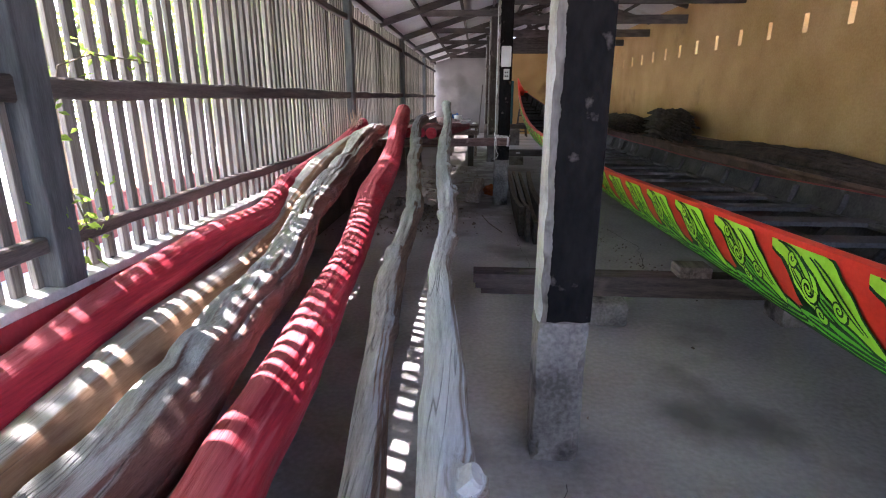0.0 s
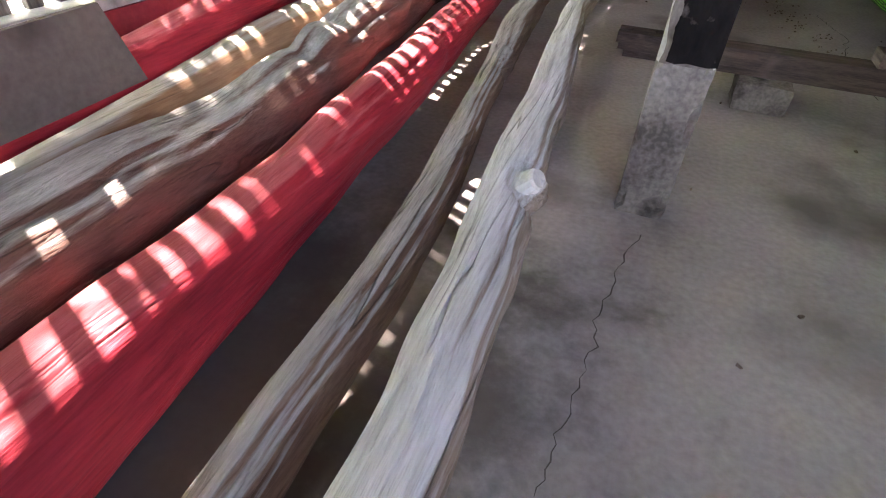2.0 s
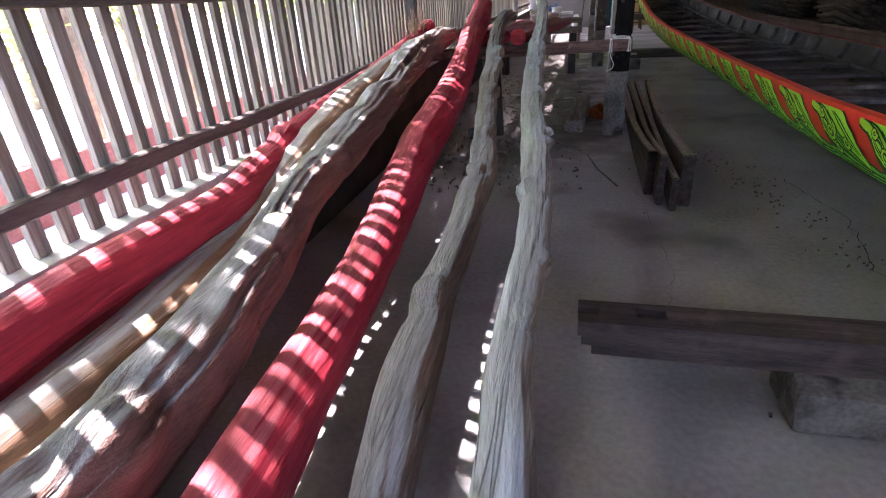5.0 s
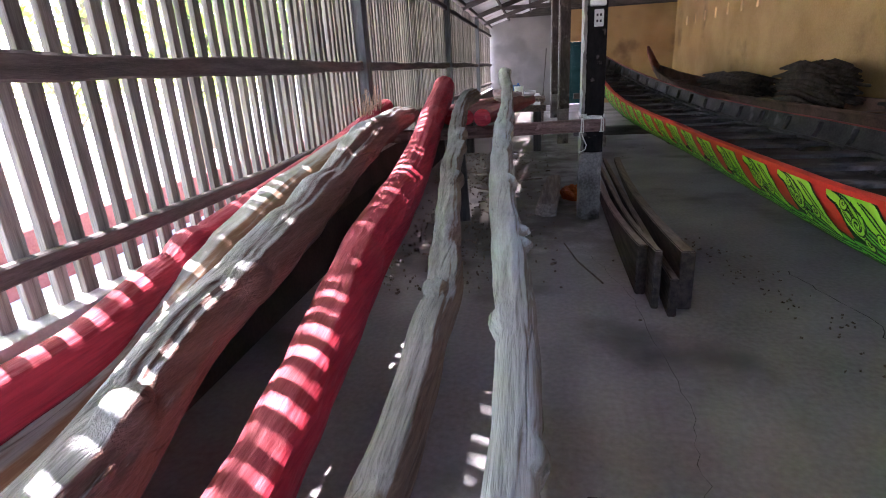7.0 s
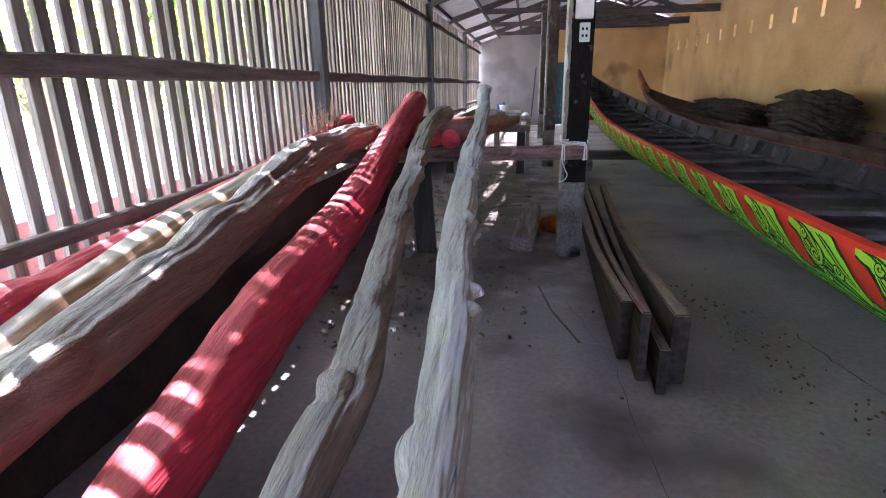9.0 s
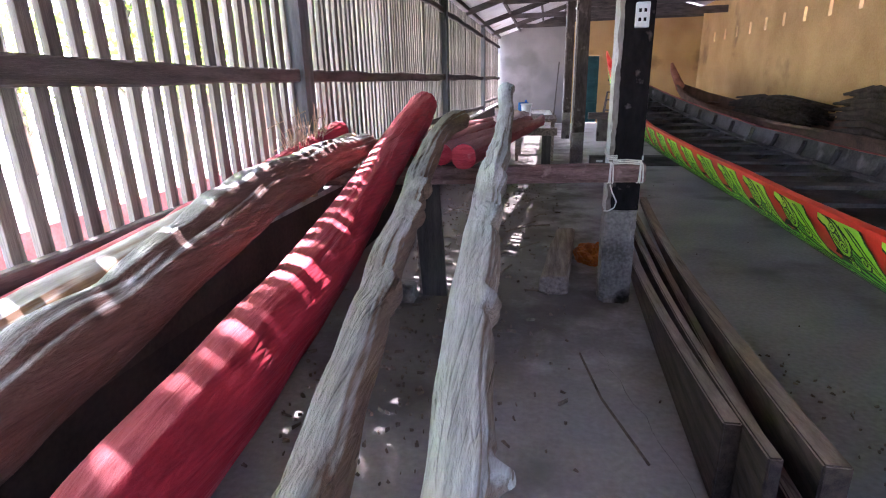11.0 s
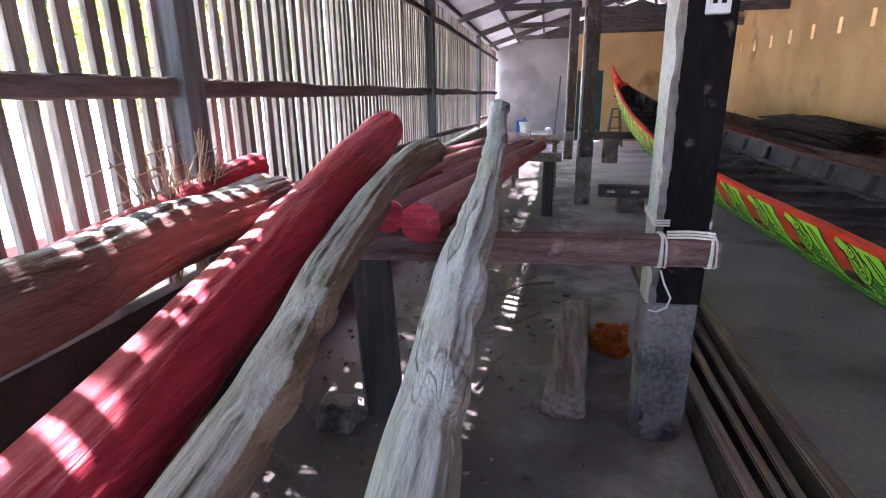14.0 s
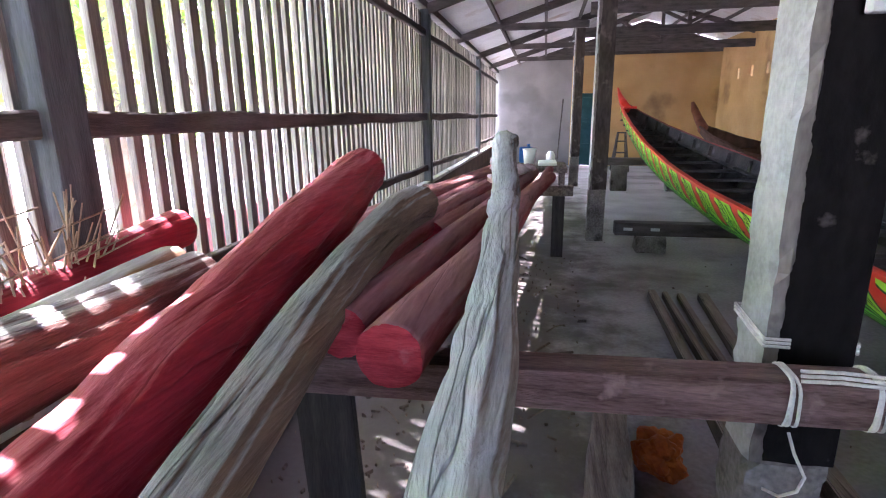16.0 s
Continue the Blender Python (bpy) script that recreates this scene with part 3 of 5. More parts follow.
# ---------------------------------------------------------------- logs
def log_mesh(name, rows, material, seed, rough=0.06, ridges=2.6, twist=0.12, knots=(), flat=False, wander=0.0):
    """A felled trunk through (y, x, z, r) rows, with uneven girth, long creases, collared knots and rounded ends."""
    ys = np.array([r[0] for r in rows])
    L = ys[-1] - ys[0]
    n = int(L / 0.022)
    seg = 68
    u = np.linspace(0, 1, n + 1)
    yy = ys[0] + u * L

    def smooth(col):
        v = np.interp(np.linspace(ys[0] - 0.4, ys[-1] + 0.4, n + 60), ys, [r[col] for r in rows])
        ker = np.hanning(21)
        v = np.convolve(np.pad(v, 10, mode="edge"), ker / ker.sum(), "valid")
        return np.interp(yy, np.linspace(ys[0] - 0.4, ys[-1] + 0.4, n + 60), v)
    cx, cz, rr = smooth(1), smooth(2), smooth(3)
    verts, faces = [], []
    nv = noise.noise
    for i in range(n + 1):
        y = yy[i]
        end = min(1.0, math.sqrt(max(0.0, 1 - (1 - min(1, (ys[-1] - y) / 0.05)) ** 2)) * 0.30 + 0.70)
        end = 1.0 if flat else end
        sx = wander * rr[i] * (nv(Vector((seed, 0.3, y * 1.7))) + 0.6 * nv(Vector((seed, 5.3, y * 4.1))))
        sz = wander * rr[i] * nv(Vector((seed, 9.3, y * 2.1)))
        near = [(ky, ka, ks, kr) for ky, ka, ks, kr in knots if abs(y - ky) < 3.2 * ks]
        for k in range(seg):
            a = k * math.tau / seg
            ta = a + twist * y * 0.4
            c, s = math.cos(ta), math.sin(ta)
            low = nv(Vector((c * 0.9 + seed, s * 0.9, y * 1.3)))
            ridge = nv(Vector((c * ridges + seed * 3, s * ridges, y * 0.9)))
            crease = nv(Vector((c * 1.9 - seed, s * 1.9, y * 0.55)))
            fine = nv(Vector((c * ridges * 3.1, s * ridges * 3.1 + seed, y * 1.4)))
            f = 1 + rough * 1.5 * low + rough * 0.8 * (abs(ridge) * 2 - 0.5) + rough * 0.3 * fine
            f -= rough * 0.8 * math.exp(-(crease / 0.05) ** 2) + rough * 0.22 * math.exp(-(fine / 0.07) ** 2)
            for ky, ka, ks, kr in near:
                d = math.sqrt(((y - ky) / ks) ** 2 + ((((a - ka + math.pi) % math.tau) - math.pi) * rr[i] / ks) ** 2)
                f += kr * math.exp(-d * d) - 0.45 * kr * math.exp(-((d - 1.7) / 0.45) ** 2)
            r = rr[i] * f * end
            verts.append((cx[i] + sx + r * math.cos(a), y, cz[i] + sz + r * math.sin(a)))
    for i in range(n):
        for k in range(seg):
            k2 = (k + 1) % seg
            faces.append((i * seg + k, (i + 1) * seg + k, (i + 1) * seg + k2, i * seg + k2))
    for base, flip in ((0, False), (n * seg, True)):
        ci = len(verts)
        m = np.mean(np.array(verts[base:base + seg]), axis=0)
        m[1] += (0.012 if flip else -0.012) * (not flat)
        verts.append(tuple(m))
        for k in range(seg):
            k2 = (k + 1) % seg
            faces.append((base + k, base + k2, ci))
    me = raw_mesh(name, verts, faces, material, smooth=True, slots=[0] * (n * seg) + [1 if flat else 0] * (2 * seg))
    if flat:
        me.polygons.foreach_set('use_smooth', [True] * (n * seg) + [False] * (2 * seg))
    bm = bmesh.new()
    bm.from_mesh(me)
    bmesh.ops.recalc_face_normals(bm, faces=bm.faces)
    bm.to_mesh(me)
    bm.free()
    return me


def log(rows, material, label, seed, **kw):
    return tagged(new("log", log_mesh("log", rows, material, seed, **kw)), label, "log", "long logs beside the fence")

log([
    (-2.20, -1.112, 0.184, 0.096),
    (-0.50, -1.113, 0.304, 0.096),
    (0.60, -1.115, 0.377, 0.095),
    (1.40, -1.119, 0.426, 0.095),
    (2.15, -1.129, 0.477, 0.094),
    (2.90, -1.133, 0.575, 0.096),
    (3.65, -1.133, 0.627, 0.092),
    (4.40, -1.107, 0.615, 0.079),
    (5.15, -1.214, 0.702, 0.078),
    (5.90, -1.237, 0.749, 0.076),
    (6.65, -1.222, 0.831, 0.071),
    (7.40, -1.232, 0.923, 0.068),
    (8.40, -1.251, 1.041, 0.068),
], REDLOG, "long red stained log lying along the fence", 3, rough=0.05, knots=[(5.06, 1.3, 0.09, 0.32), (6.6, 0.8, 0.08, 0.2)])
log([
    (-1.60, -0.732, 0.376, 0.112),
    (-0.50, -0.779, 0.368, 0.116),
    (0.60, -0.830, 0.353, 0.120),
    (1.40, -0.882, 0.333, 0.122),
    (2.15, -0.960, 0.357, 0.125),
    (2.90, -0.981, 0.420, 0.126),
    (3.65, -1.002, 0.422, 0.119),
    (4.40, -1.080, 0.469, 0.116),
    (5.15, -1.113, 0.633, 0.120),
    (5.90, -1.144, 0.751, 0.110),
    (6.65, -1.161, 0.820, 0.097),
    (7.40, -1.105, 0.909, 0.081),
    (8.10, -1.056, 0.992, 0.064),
], TANLOG, "smooth tan log, grey dusty top painted lighter towards the sun", 4, rough=0.045, wander=0.08)
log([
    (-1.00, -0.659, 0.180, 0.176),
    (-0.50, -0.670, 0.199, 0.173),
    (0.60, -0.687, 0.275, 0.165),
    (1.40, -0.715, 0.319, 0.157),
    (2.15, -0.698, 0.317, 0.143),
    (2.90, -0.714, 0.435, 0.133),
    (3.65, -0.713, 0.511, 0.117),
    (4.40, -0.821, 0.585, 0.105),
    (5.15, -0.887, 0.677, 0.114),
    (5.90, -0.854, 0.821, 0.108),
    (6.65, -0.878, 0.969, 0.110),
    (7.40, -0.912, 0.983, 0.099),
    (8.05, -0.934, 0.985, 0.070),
], BROWNLOG, "thick rough brown log, grey worn top painted lighter towards the sun", 5, rough=0.12, wander=0.2, knots=[(4.13, 0.9, 0.06, 0.34), (4.8, 0.7, 0.07, 0.25), (5.6, 1.5, 0.12, 0.2), (6.3, 2.0, 0.1, 0.15), (3.25, 0.9, 0.08, 0.36), (2.7, 1.3, 0.09, 0.25)])
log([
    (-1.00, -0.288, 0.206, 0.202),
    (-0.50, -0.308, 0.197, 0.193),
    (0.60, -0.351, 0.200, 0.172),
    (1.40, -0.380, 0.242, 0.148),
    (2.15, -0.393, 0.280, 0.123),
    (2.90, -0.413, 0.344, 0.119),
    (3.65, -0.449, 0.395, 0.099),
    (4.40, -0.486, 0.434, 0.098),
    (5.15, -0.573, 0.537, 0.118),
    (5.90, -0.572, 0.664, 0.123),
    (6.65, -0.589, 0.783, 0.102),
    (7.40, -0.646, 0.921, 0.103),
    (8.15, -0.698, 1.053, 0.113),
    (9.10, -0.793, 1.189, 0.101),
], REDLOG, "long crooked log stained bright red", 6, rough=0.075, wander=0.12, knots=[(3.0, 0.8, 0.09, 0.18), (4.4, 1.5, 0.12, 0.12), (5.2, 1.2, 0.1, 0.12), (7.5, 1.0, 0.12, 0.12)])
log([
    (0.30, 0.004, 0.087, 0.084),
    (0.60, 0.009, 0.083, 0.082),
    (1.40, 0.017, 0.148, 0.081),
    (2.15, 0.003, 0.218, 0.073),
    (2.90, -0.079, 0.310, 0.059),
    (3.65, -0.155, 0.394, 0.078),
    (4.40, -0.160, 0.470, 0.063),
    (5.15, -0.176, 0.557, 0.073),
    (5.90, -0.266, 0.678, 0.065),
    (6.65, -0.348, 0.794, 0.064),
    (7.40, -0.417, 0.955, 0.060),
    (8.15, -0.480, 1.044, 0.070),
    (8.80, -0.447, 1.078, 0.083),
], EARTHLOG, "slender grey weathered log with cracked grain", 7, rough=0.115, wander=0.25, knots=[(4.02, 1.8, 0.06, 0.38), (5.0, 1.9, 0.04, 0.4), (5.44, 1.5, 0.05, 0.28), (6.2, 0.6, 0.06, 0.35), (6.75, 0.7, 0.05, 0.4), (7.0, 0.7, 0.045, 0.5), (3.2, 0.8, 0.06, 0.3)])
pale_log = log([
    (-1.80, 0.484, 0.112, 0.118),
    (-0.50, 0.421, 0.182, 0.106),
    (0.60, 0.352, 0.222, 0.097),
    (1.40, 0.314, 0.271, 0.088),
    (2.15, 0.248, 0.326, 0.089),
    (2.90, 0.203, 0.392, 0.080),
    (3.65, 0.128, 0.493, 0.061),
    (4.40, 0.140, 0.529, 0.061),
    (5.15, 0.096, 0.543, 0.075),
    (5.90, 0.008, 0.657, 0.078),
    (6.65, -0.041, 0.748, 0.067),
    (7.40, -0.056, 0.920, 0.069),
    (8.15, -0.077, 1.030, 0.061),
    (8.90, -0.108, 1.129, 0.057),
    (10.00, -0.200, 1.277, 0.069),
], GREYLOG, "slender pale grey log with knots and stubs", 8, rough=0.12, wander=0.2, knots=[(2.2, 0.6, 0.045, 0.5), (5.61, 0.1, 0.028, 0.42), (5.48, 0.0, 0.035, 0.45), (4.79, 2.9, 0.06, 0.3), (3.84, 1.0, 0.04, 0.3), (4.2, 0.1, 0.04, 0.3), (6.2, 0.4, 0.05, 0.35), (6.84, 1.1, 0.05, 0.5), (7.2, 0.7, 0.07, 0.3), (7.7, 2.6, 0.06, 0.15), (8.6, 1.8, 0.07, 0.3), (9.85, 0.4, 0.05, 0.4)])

KNOT = mat("pale_cut_knot", (0.38, 0.375, 0.36), (0.60, 0.59, 0.57), 12, 0.8, 0.3, 60)
for at, rx, ry, ang in (((0.332, 2.20, 0.408), 0.028, 0.042, 0.75), ((0.150, 5.61, 0.614), 0.014, 0.020, 1.2)):
    kb = bmesh.new()
    ring = [[kb.verts.new((rx * q * math.cos(a * math.tau / 14) * (1 + 0.08 * math.sin(a * 2.3)), ry * q * math.sin(a * math.tau / 14), z)) for a in range(14)] for q, z in ((1.35, -0.055), (1.14, -0.004), (0.93, 0.003))]
    for r0, r1 in zip(ring, ring[1:]):
        for a in range(14):
            kb.faces.new((r0[a], r0[(a + 1) % 14], r1[(a + 1) % 14], r1[a]))
    kb.faces.new(ring[-1])
    kb.transform(Matrix.Translation(at) @ Matrix.Rotation(ang, 4, "Y"))
    part("cut_knot", kb, KNOT, pale_log, "pale sawn-off branch knot")

# ---------------------------------------------------------------- trestle under the log tips
bt = thing("trestle_beam", "squared wooden beam roped to the column, carrying the log tips", "beam", (0, 7.83, 0))
part("beam", beam((-1.28, 0, 0.80), (0.738, 0, 0.846), 0.10, 0.098, 0.012), BEAMX, bt)
leg = thing("trestle_leg", "dark upright plank leg with a side cleat under the beam", "trestle leg", (-0.535, 7.93, 0))
part("plank", beam((0.04, 0, 0.0), (0.0, 0, 0.752), 0.035, 0.165, 0.006, up=(1, 0, 0)), DARKLEG, leg)
part("cleat", beam((-0.055, 0.03, 0.0), (-0.075, 0.03, 0.752), 0.03, 0.03, 0.004, up=(1, 0, 0)), OLDWOOD, leg)

# ---------------------------------------------------------------- boat
def gun_z(y):
    return float(np.interp(y, [-3, 2.6, 4, 6, 8, 10, 12, 13.5, 15.2, 17, 18.5, 19.4, 20.2], [1.1, 0.86, 0.80, 0.71, 0.68, 0.69, 0.74, 0.84, 1.00, 1.22, 1.45, 1.62, 1.84]))


def keel_z(y):
    return float(np.interp(y, [-3, 2.6, 6, 9, 12, 14, 16, 18, 19.4, 20.2], [0.62, 0.36, 0.31, 0.31, 0.33, 0.42, 0.62, 1.0, 1.42, 1.80]))


def half_w(y):
    return float(np.interp(y, [-3, 0, 3, 6, 9, 11, 13, 15, 17, 18.5, 19.6, 20.2], [0.35, 0.58, 0.68, 0.70, 0.69, 0.66, 0.60, 0.48, 0.32, 0.19, 0.08, 0.02]))


def mid_x(y):
    return float(np.interp(y, [-3, 9, 20.2], [2.27, 2.27, 1.74]))


boat = thing("racing_boat", "long painted wooden racing boat with red gunwale and green scroll ornament", "boat", (0, 0, 0))
BY = [(-3.0 + 0.2 * i) for i in range(117)]


def hull_point(y, v, off=0.0, side=-1):
    """v: 0 at the gunwale, 1 at the chine, 2 at the keel; side -1 faces the aisle."""
    gz, kz, hw, mx = gun_z(y), keel_z(y), half_w(y), mid_x(y)
    h = gz - kz
    if v <= 1:
        x, z = hw * (1 - 0.24 * v * v * 0.9 - 0.02 * v), gz - h * 0.80 * v
    else:
        q = v - 1
        x, z = hw * 0.764 * (1 - q) ** 0.8, gz - h * (0.80 + 0.20 * math.sin(q * math.pi / 2))
    return Vector((mx + side * (x + off), y, z - off * 0.25 * min(v, 1)))


def hull_strip(v0, v1, nv, off, material, name, side, y0=-3.0, y1=20.2):
    yy = [y for y in BY if y0 - 1e-6 <= y <= y1 + 1e-6]
    verts, faces = [], []
    for y in yy:
        for j in range(nv + 1):
            verts.append(hull_point(y, v0 + (v1 - v0) * j / nv, off, side))
    for i in range(len(yy) - 1):
        for j in range(nv):
            a = i * (nv + 1) + j
            f = (a, a + 1, a + nv + 2, a + nv + 1)
            faces.append(f if side < 0 else f[::-1])
    o = new(name, raw_mesh(name, verts, faces, material, smooth=True))
    o.parent = boat
    return o


for side in (-1, 1):
    tagged(hull_strip(0.0, 1.02, 8, 0.0, BOATDARK, "hull_side", side), "dark green hull plank")
    tagged(hull_strip(1.02, 2.0, 8, 0.0, BOATBLACK, "hull_bottom", side), "black tarred hull bottom")
    o = hull_strip(0.0, 1.0, 6, -0.035, BOATIN, "inner_plank", side)
    tagged(o, "dark grey worn inner planking")
for side in (-1, 1):
    # red capping rail along each gunwale, the far one in the shaded red
    verts, faces = [], []
    for y in BY:
        p = hull_point(y, 0, 0, side)
        s = side
        for dx, dz in ((0.010, 0.012), (0.010, -0.012), (-0.006, -0.014), (-0.05, 0.0), (-0.05, 0.012), (-0.025, 0.017)) if side < 0 else ((0.008, 0.006), (0.008, -0.014), (-0.006, -0.016), (-0.02, 0.0), (-0.02, 0.006), (-0.01, 0.009)):
            verts.append((p.x + s * dx * min(1, half_w(y) / 0.2), p.y, p.z + dz))
    for i in range(len(BY) - 1):
        for j in range(6):
            a, b = i * 6 + j, i * 6 + (j + 1) % 6
            f = (a, b, b + 6, a + 6)
            faces.append(f if side > 0 else f[::-1])
    o = new("gunwale", raw_mesh("gunwale", verts, faces, BOATRED if side < 0 else SHADERED, smooth=False))
    o.parent = boat
    tagged(o, "red painted gunwale cap")


def band(side):
    """Green scroll leaves and red slanted bars painted along the hull plank, a repeat every 0.555 m."""
    P, V0, V1 = 0.555, 0.01, 0.985
    strands = [
        (0.30, 0.86, 0.70, 0.82, 1.05, 0.93, 1.62, 0.93, 0.075), (0.56, 0.78, 0.80, 0.80, 1.10, 0.86, 1.58, 0.86, 0.070),
        (0.62, 0.38, 0.76, 0.58, 0.92, 0.74, 1.34, 0.82, 0.11), (0.84, 0.38, 1.00, 0.60, 1.16, 0.70, 1.56, 0.79, 0.085),
        (0.34, 0.04, 0.62, -0.02, 0.80, 0.20, 0.84, 0.52, 0.215), (0.72, 0.03, 1.02, 0.12, 1.10, 0.45, 1.40, 0.76, 0.175),
        (0.58, 0.22, 0.66, 0.36, 0.70, 0.50, 0.88, 0.66, 0.10)]
    rims = [(0.05, 0.955, 0.40, 0.955, 0.75, 0.955, 1.10, 0.955, 0.016)]
    curls = [(0.78, 0.42, 0.085), (1.08, 0.50, 0.06), (0.86, 0.66, 0.05), (0.62, 0.16, 0.045)]
    mids = ([], [])
    greens, lines = ([], []), ([], [])

    def at(s, v, off):
        y = min(max(20.0 - s, -2.95), 20.0)
        return hull_point(y, V0 + (V1 - V0) * min(max(v, 0), 1.0), off, side)

    def ribbon(store, pts, widths, off):
        vs, fs = store
        base = len(vs)
        for i, (s, v) in enumerate(pts):
            a, b = pts[max(i - 1, 0)], pts[min(i + 1, len(pts) - 1)]
            dx, dy = (b[0] - a[0]) * P, (b[1] - a[1]) * 0.30
            L = math.hypot(dx, dy) or 1
            nx, ny = -dy / L / P, dx / L / 0.30
            w = widths[i] * 0.5
            vs.append(at((s + nx * w) * P + cell, v + ny * w, off))
            vs.append(at((s - nx * w) * P + cell, v - ny * w, off))
        for i in range(len(pts) - 1):
            k = base + 2 * i
            f = (k, k + 2, k + 3, k + 1)
            fs.append(f if side > 0 else f[::-1])
    n = int(22.0 / P)
    for c in range(n):
        cell = c * P + 0.467
        for n_leaf, (a, b, c2, d, e, f, g2, h2, w) in enumerate(strands + rims):
            pts, ws = [], []
            for k in range(15):
                q = k / 14
                p0, p1, p2, p3 = (1 - q) ** 3, 3 * q * (1 - q) ** 2, 3 * q * q * (1 - q), q ** 3
                pts.append((a * p0 + c2 * p1 + e * p2 + g2 * p3, b * p0 + d * p1 + f * p2 + h2 * p3))
                swell = 1.0 if n_leaf >= len(strands) else (0.10 + math.sin(math.pi * min(1, q * 0.92 + 0.06)) ** 0.8) * (1 + 0.10 * math.sin(q * 21))
                ws.append(w * P * swell)
            up = 0.0012 * n_leaf
            if n_leaf < len(strands):
                ribbon(lines, pts, [x + 0.026 for x in ws], 0.0030 + up)
            ribbon(lines if n_leaf >= len(strands) else mids if n_leaf < 4 else greens, pts, ws, 0.0036 + up)
            if 0.05 < w:
                for shift in (-0.20, 0.16):
                    vein = [(p[0] + shift * ws[i] / P, p[1]) for i, p in enumerate(pts)][2:13]
                    ribbon(lines, vein, [0.004 + 0.006 * math.sin(math.pi * (k + 1) / 12) for k in range(11)], 0.0042 + up)
        for (a, b, r) in curls:
            pts = [(a + r * (1 - k / 17) * math.cos(k * 0.55), b + 1.75 * r * (1 - k / 17) * math.sin(k * 0.55)) for k in range(15)]
            ribbon(lines, pts, [0.034 * (1 - k / 26) for k in range(15)], 0.0122)
            ribbon(greens, pts, [0.017 * (1 - k / 26) for k in range(15)], 0.0130)
        vs, fs = [], []
        base = 0
        for k in range(9):
            q = k / 8
            vs.append(at((-0.04 + 0.44 * q) * P + cell, -0.06 + 0.86 * q, 0.002))
            vs.append(at((0.33 + 0.33 * q - 0.025 * math.sin(q * 9)) * P + cell, -0.06 + 0.86 * q, 0.002))
        for k in range(8):
            i = base + 2 * k
            f = (i, i + 1, i + 3, i + 2)
            fs.append(f if side < 0 else f[::-1])
        o = new("red_bar", raw_mesh("red_bar", vs, fs, BOATRED))
        o.parent = boat
    o = new("scroll_ornament", raw_mesh("scroll_ornament", greens[0], greens[1], BOATGREEN))
    o.parent = boat
    tagged(o, "bright green painted scroll leaves", kind="stuff")
    o = new("lower_ornament", raw_mesh("lower_ornament", mids[0], mids[1], BOATMID))
    o.parent = boat
    tagged(o, "mid green painted scroll bands", kind="stuff")
    o = new("leaf_line", raw_mesh("leaf_line", lines[0], lines[1], BOATDARK))
    o.parent = boat
    tagged(o, "dark painted leaf veins", kind="stuff")


band(-1)
# frames, thwarts and bottom boards inside
for i in range(37):
    y = -2.4 + 0.6 * i
    hw, gz, kz = half_w(y), gun_z(y), keel_z(y)
    if hw < 0.14:
        continue
    pts = [hull_point(y, v, -0.055, -1) for v in (0.06, 0.35, 0.7, 1.0, 1.4)] + [hull_point(y, v, -0.055, 1) for v in (1.4, 1.0, 0.7, 0.35, 0.06)]
    for p in pts:
        p.z = max(p.z, kz + 0.05)
    part("rib", tube(pts, 0.026, 6), BOATIN, boat, "", False)
    zt = gz - 0.16
    mx = mid_x(y)
    part("thwart", box(mx - hw * 0.93, mx + hw * 0.93, y + 0.2, y + 0.36, zt - 0.03, zt, 0.006), BOATIN, boat, "worn dark grey seat plank")
vs, fs = [], []
for y in BY[:-6]:
    w = half_w(y) * 0.62
    vs += [(mid_x(y) - w, y, keel_z(y) + 0.10), (mid_x(y) + w, y, keel_z(y) + 0.10)]
for i in range(len(BY) - 7):
    fs.append((2 * i, 2 * i + 1, 2 * i + 3, 2 * i + 2))
o = new("bottom_board", raw_mesh("bottom_board", vs, fs, BOATIN))
o.parent = boat
for sx in (-0.42, 0.42):
    part("stringer", tube([(mid_x(y) + sx * half_w(y) * 1.9, y, gun_z(y) - 0.17) for y in BY[::6] if y < 18.3], 0.022, 6), BOATIN, boat)
# raised red prow with a small deck
part("prow", tube([(mid_x(19.2), 19.2, gun_z(19.2) - 0.05), (mid_x(19.7), 19.7, gun_z(19.7) + 0.0), (mid_x(20.1), 20.05, 1.84), (mid_x(20.2) - 0.02, 20.3, 2.02)], [0.10, 0.08, 0.05, 0.018], 10), BOATRED, boat, "upswept red prow tip", True)
part("prow_deck", box(mid_x(18.9) - 0.13, mid_x(18.9) + 0.13, 18.7, 19.15, gun_z(18.9) + 0.0, gun_z(18.9) + 0.05, 0.01), BOATRED, boat, "small red deck board")

# trestles under the boat
def stone(x0, x1, y0, y1, h, label, seed, group="blocks under the boat beams"):
    b = box(x0, x1, y0, y1, 0.0, h, 0.02)
    bmesh.ops.subdivide_edges(b, edges=b.edges[:], cuts=3, use_grid_fill=True)
    for v in b.verts:
        if v.co.z > 0.01:
            d = noise.noise_vector(v.co * 9 + Vector((seed, 0, 0)))
            v.co += d * 0.014
    return tagged(mesh_object("stone_block", b, COLUMN), label, "stone block", group)


def support(y, x0, x1, top, thick, label):
    return tagged(mesh_object("support_beam", beam((x0, y, top - thick / 2), (x1, y, top - thick / 2), 0.15, thick, 0.012), TIMBER), label, "beam", "beams under the boats")


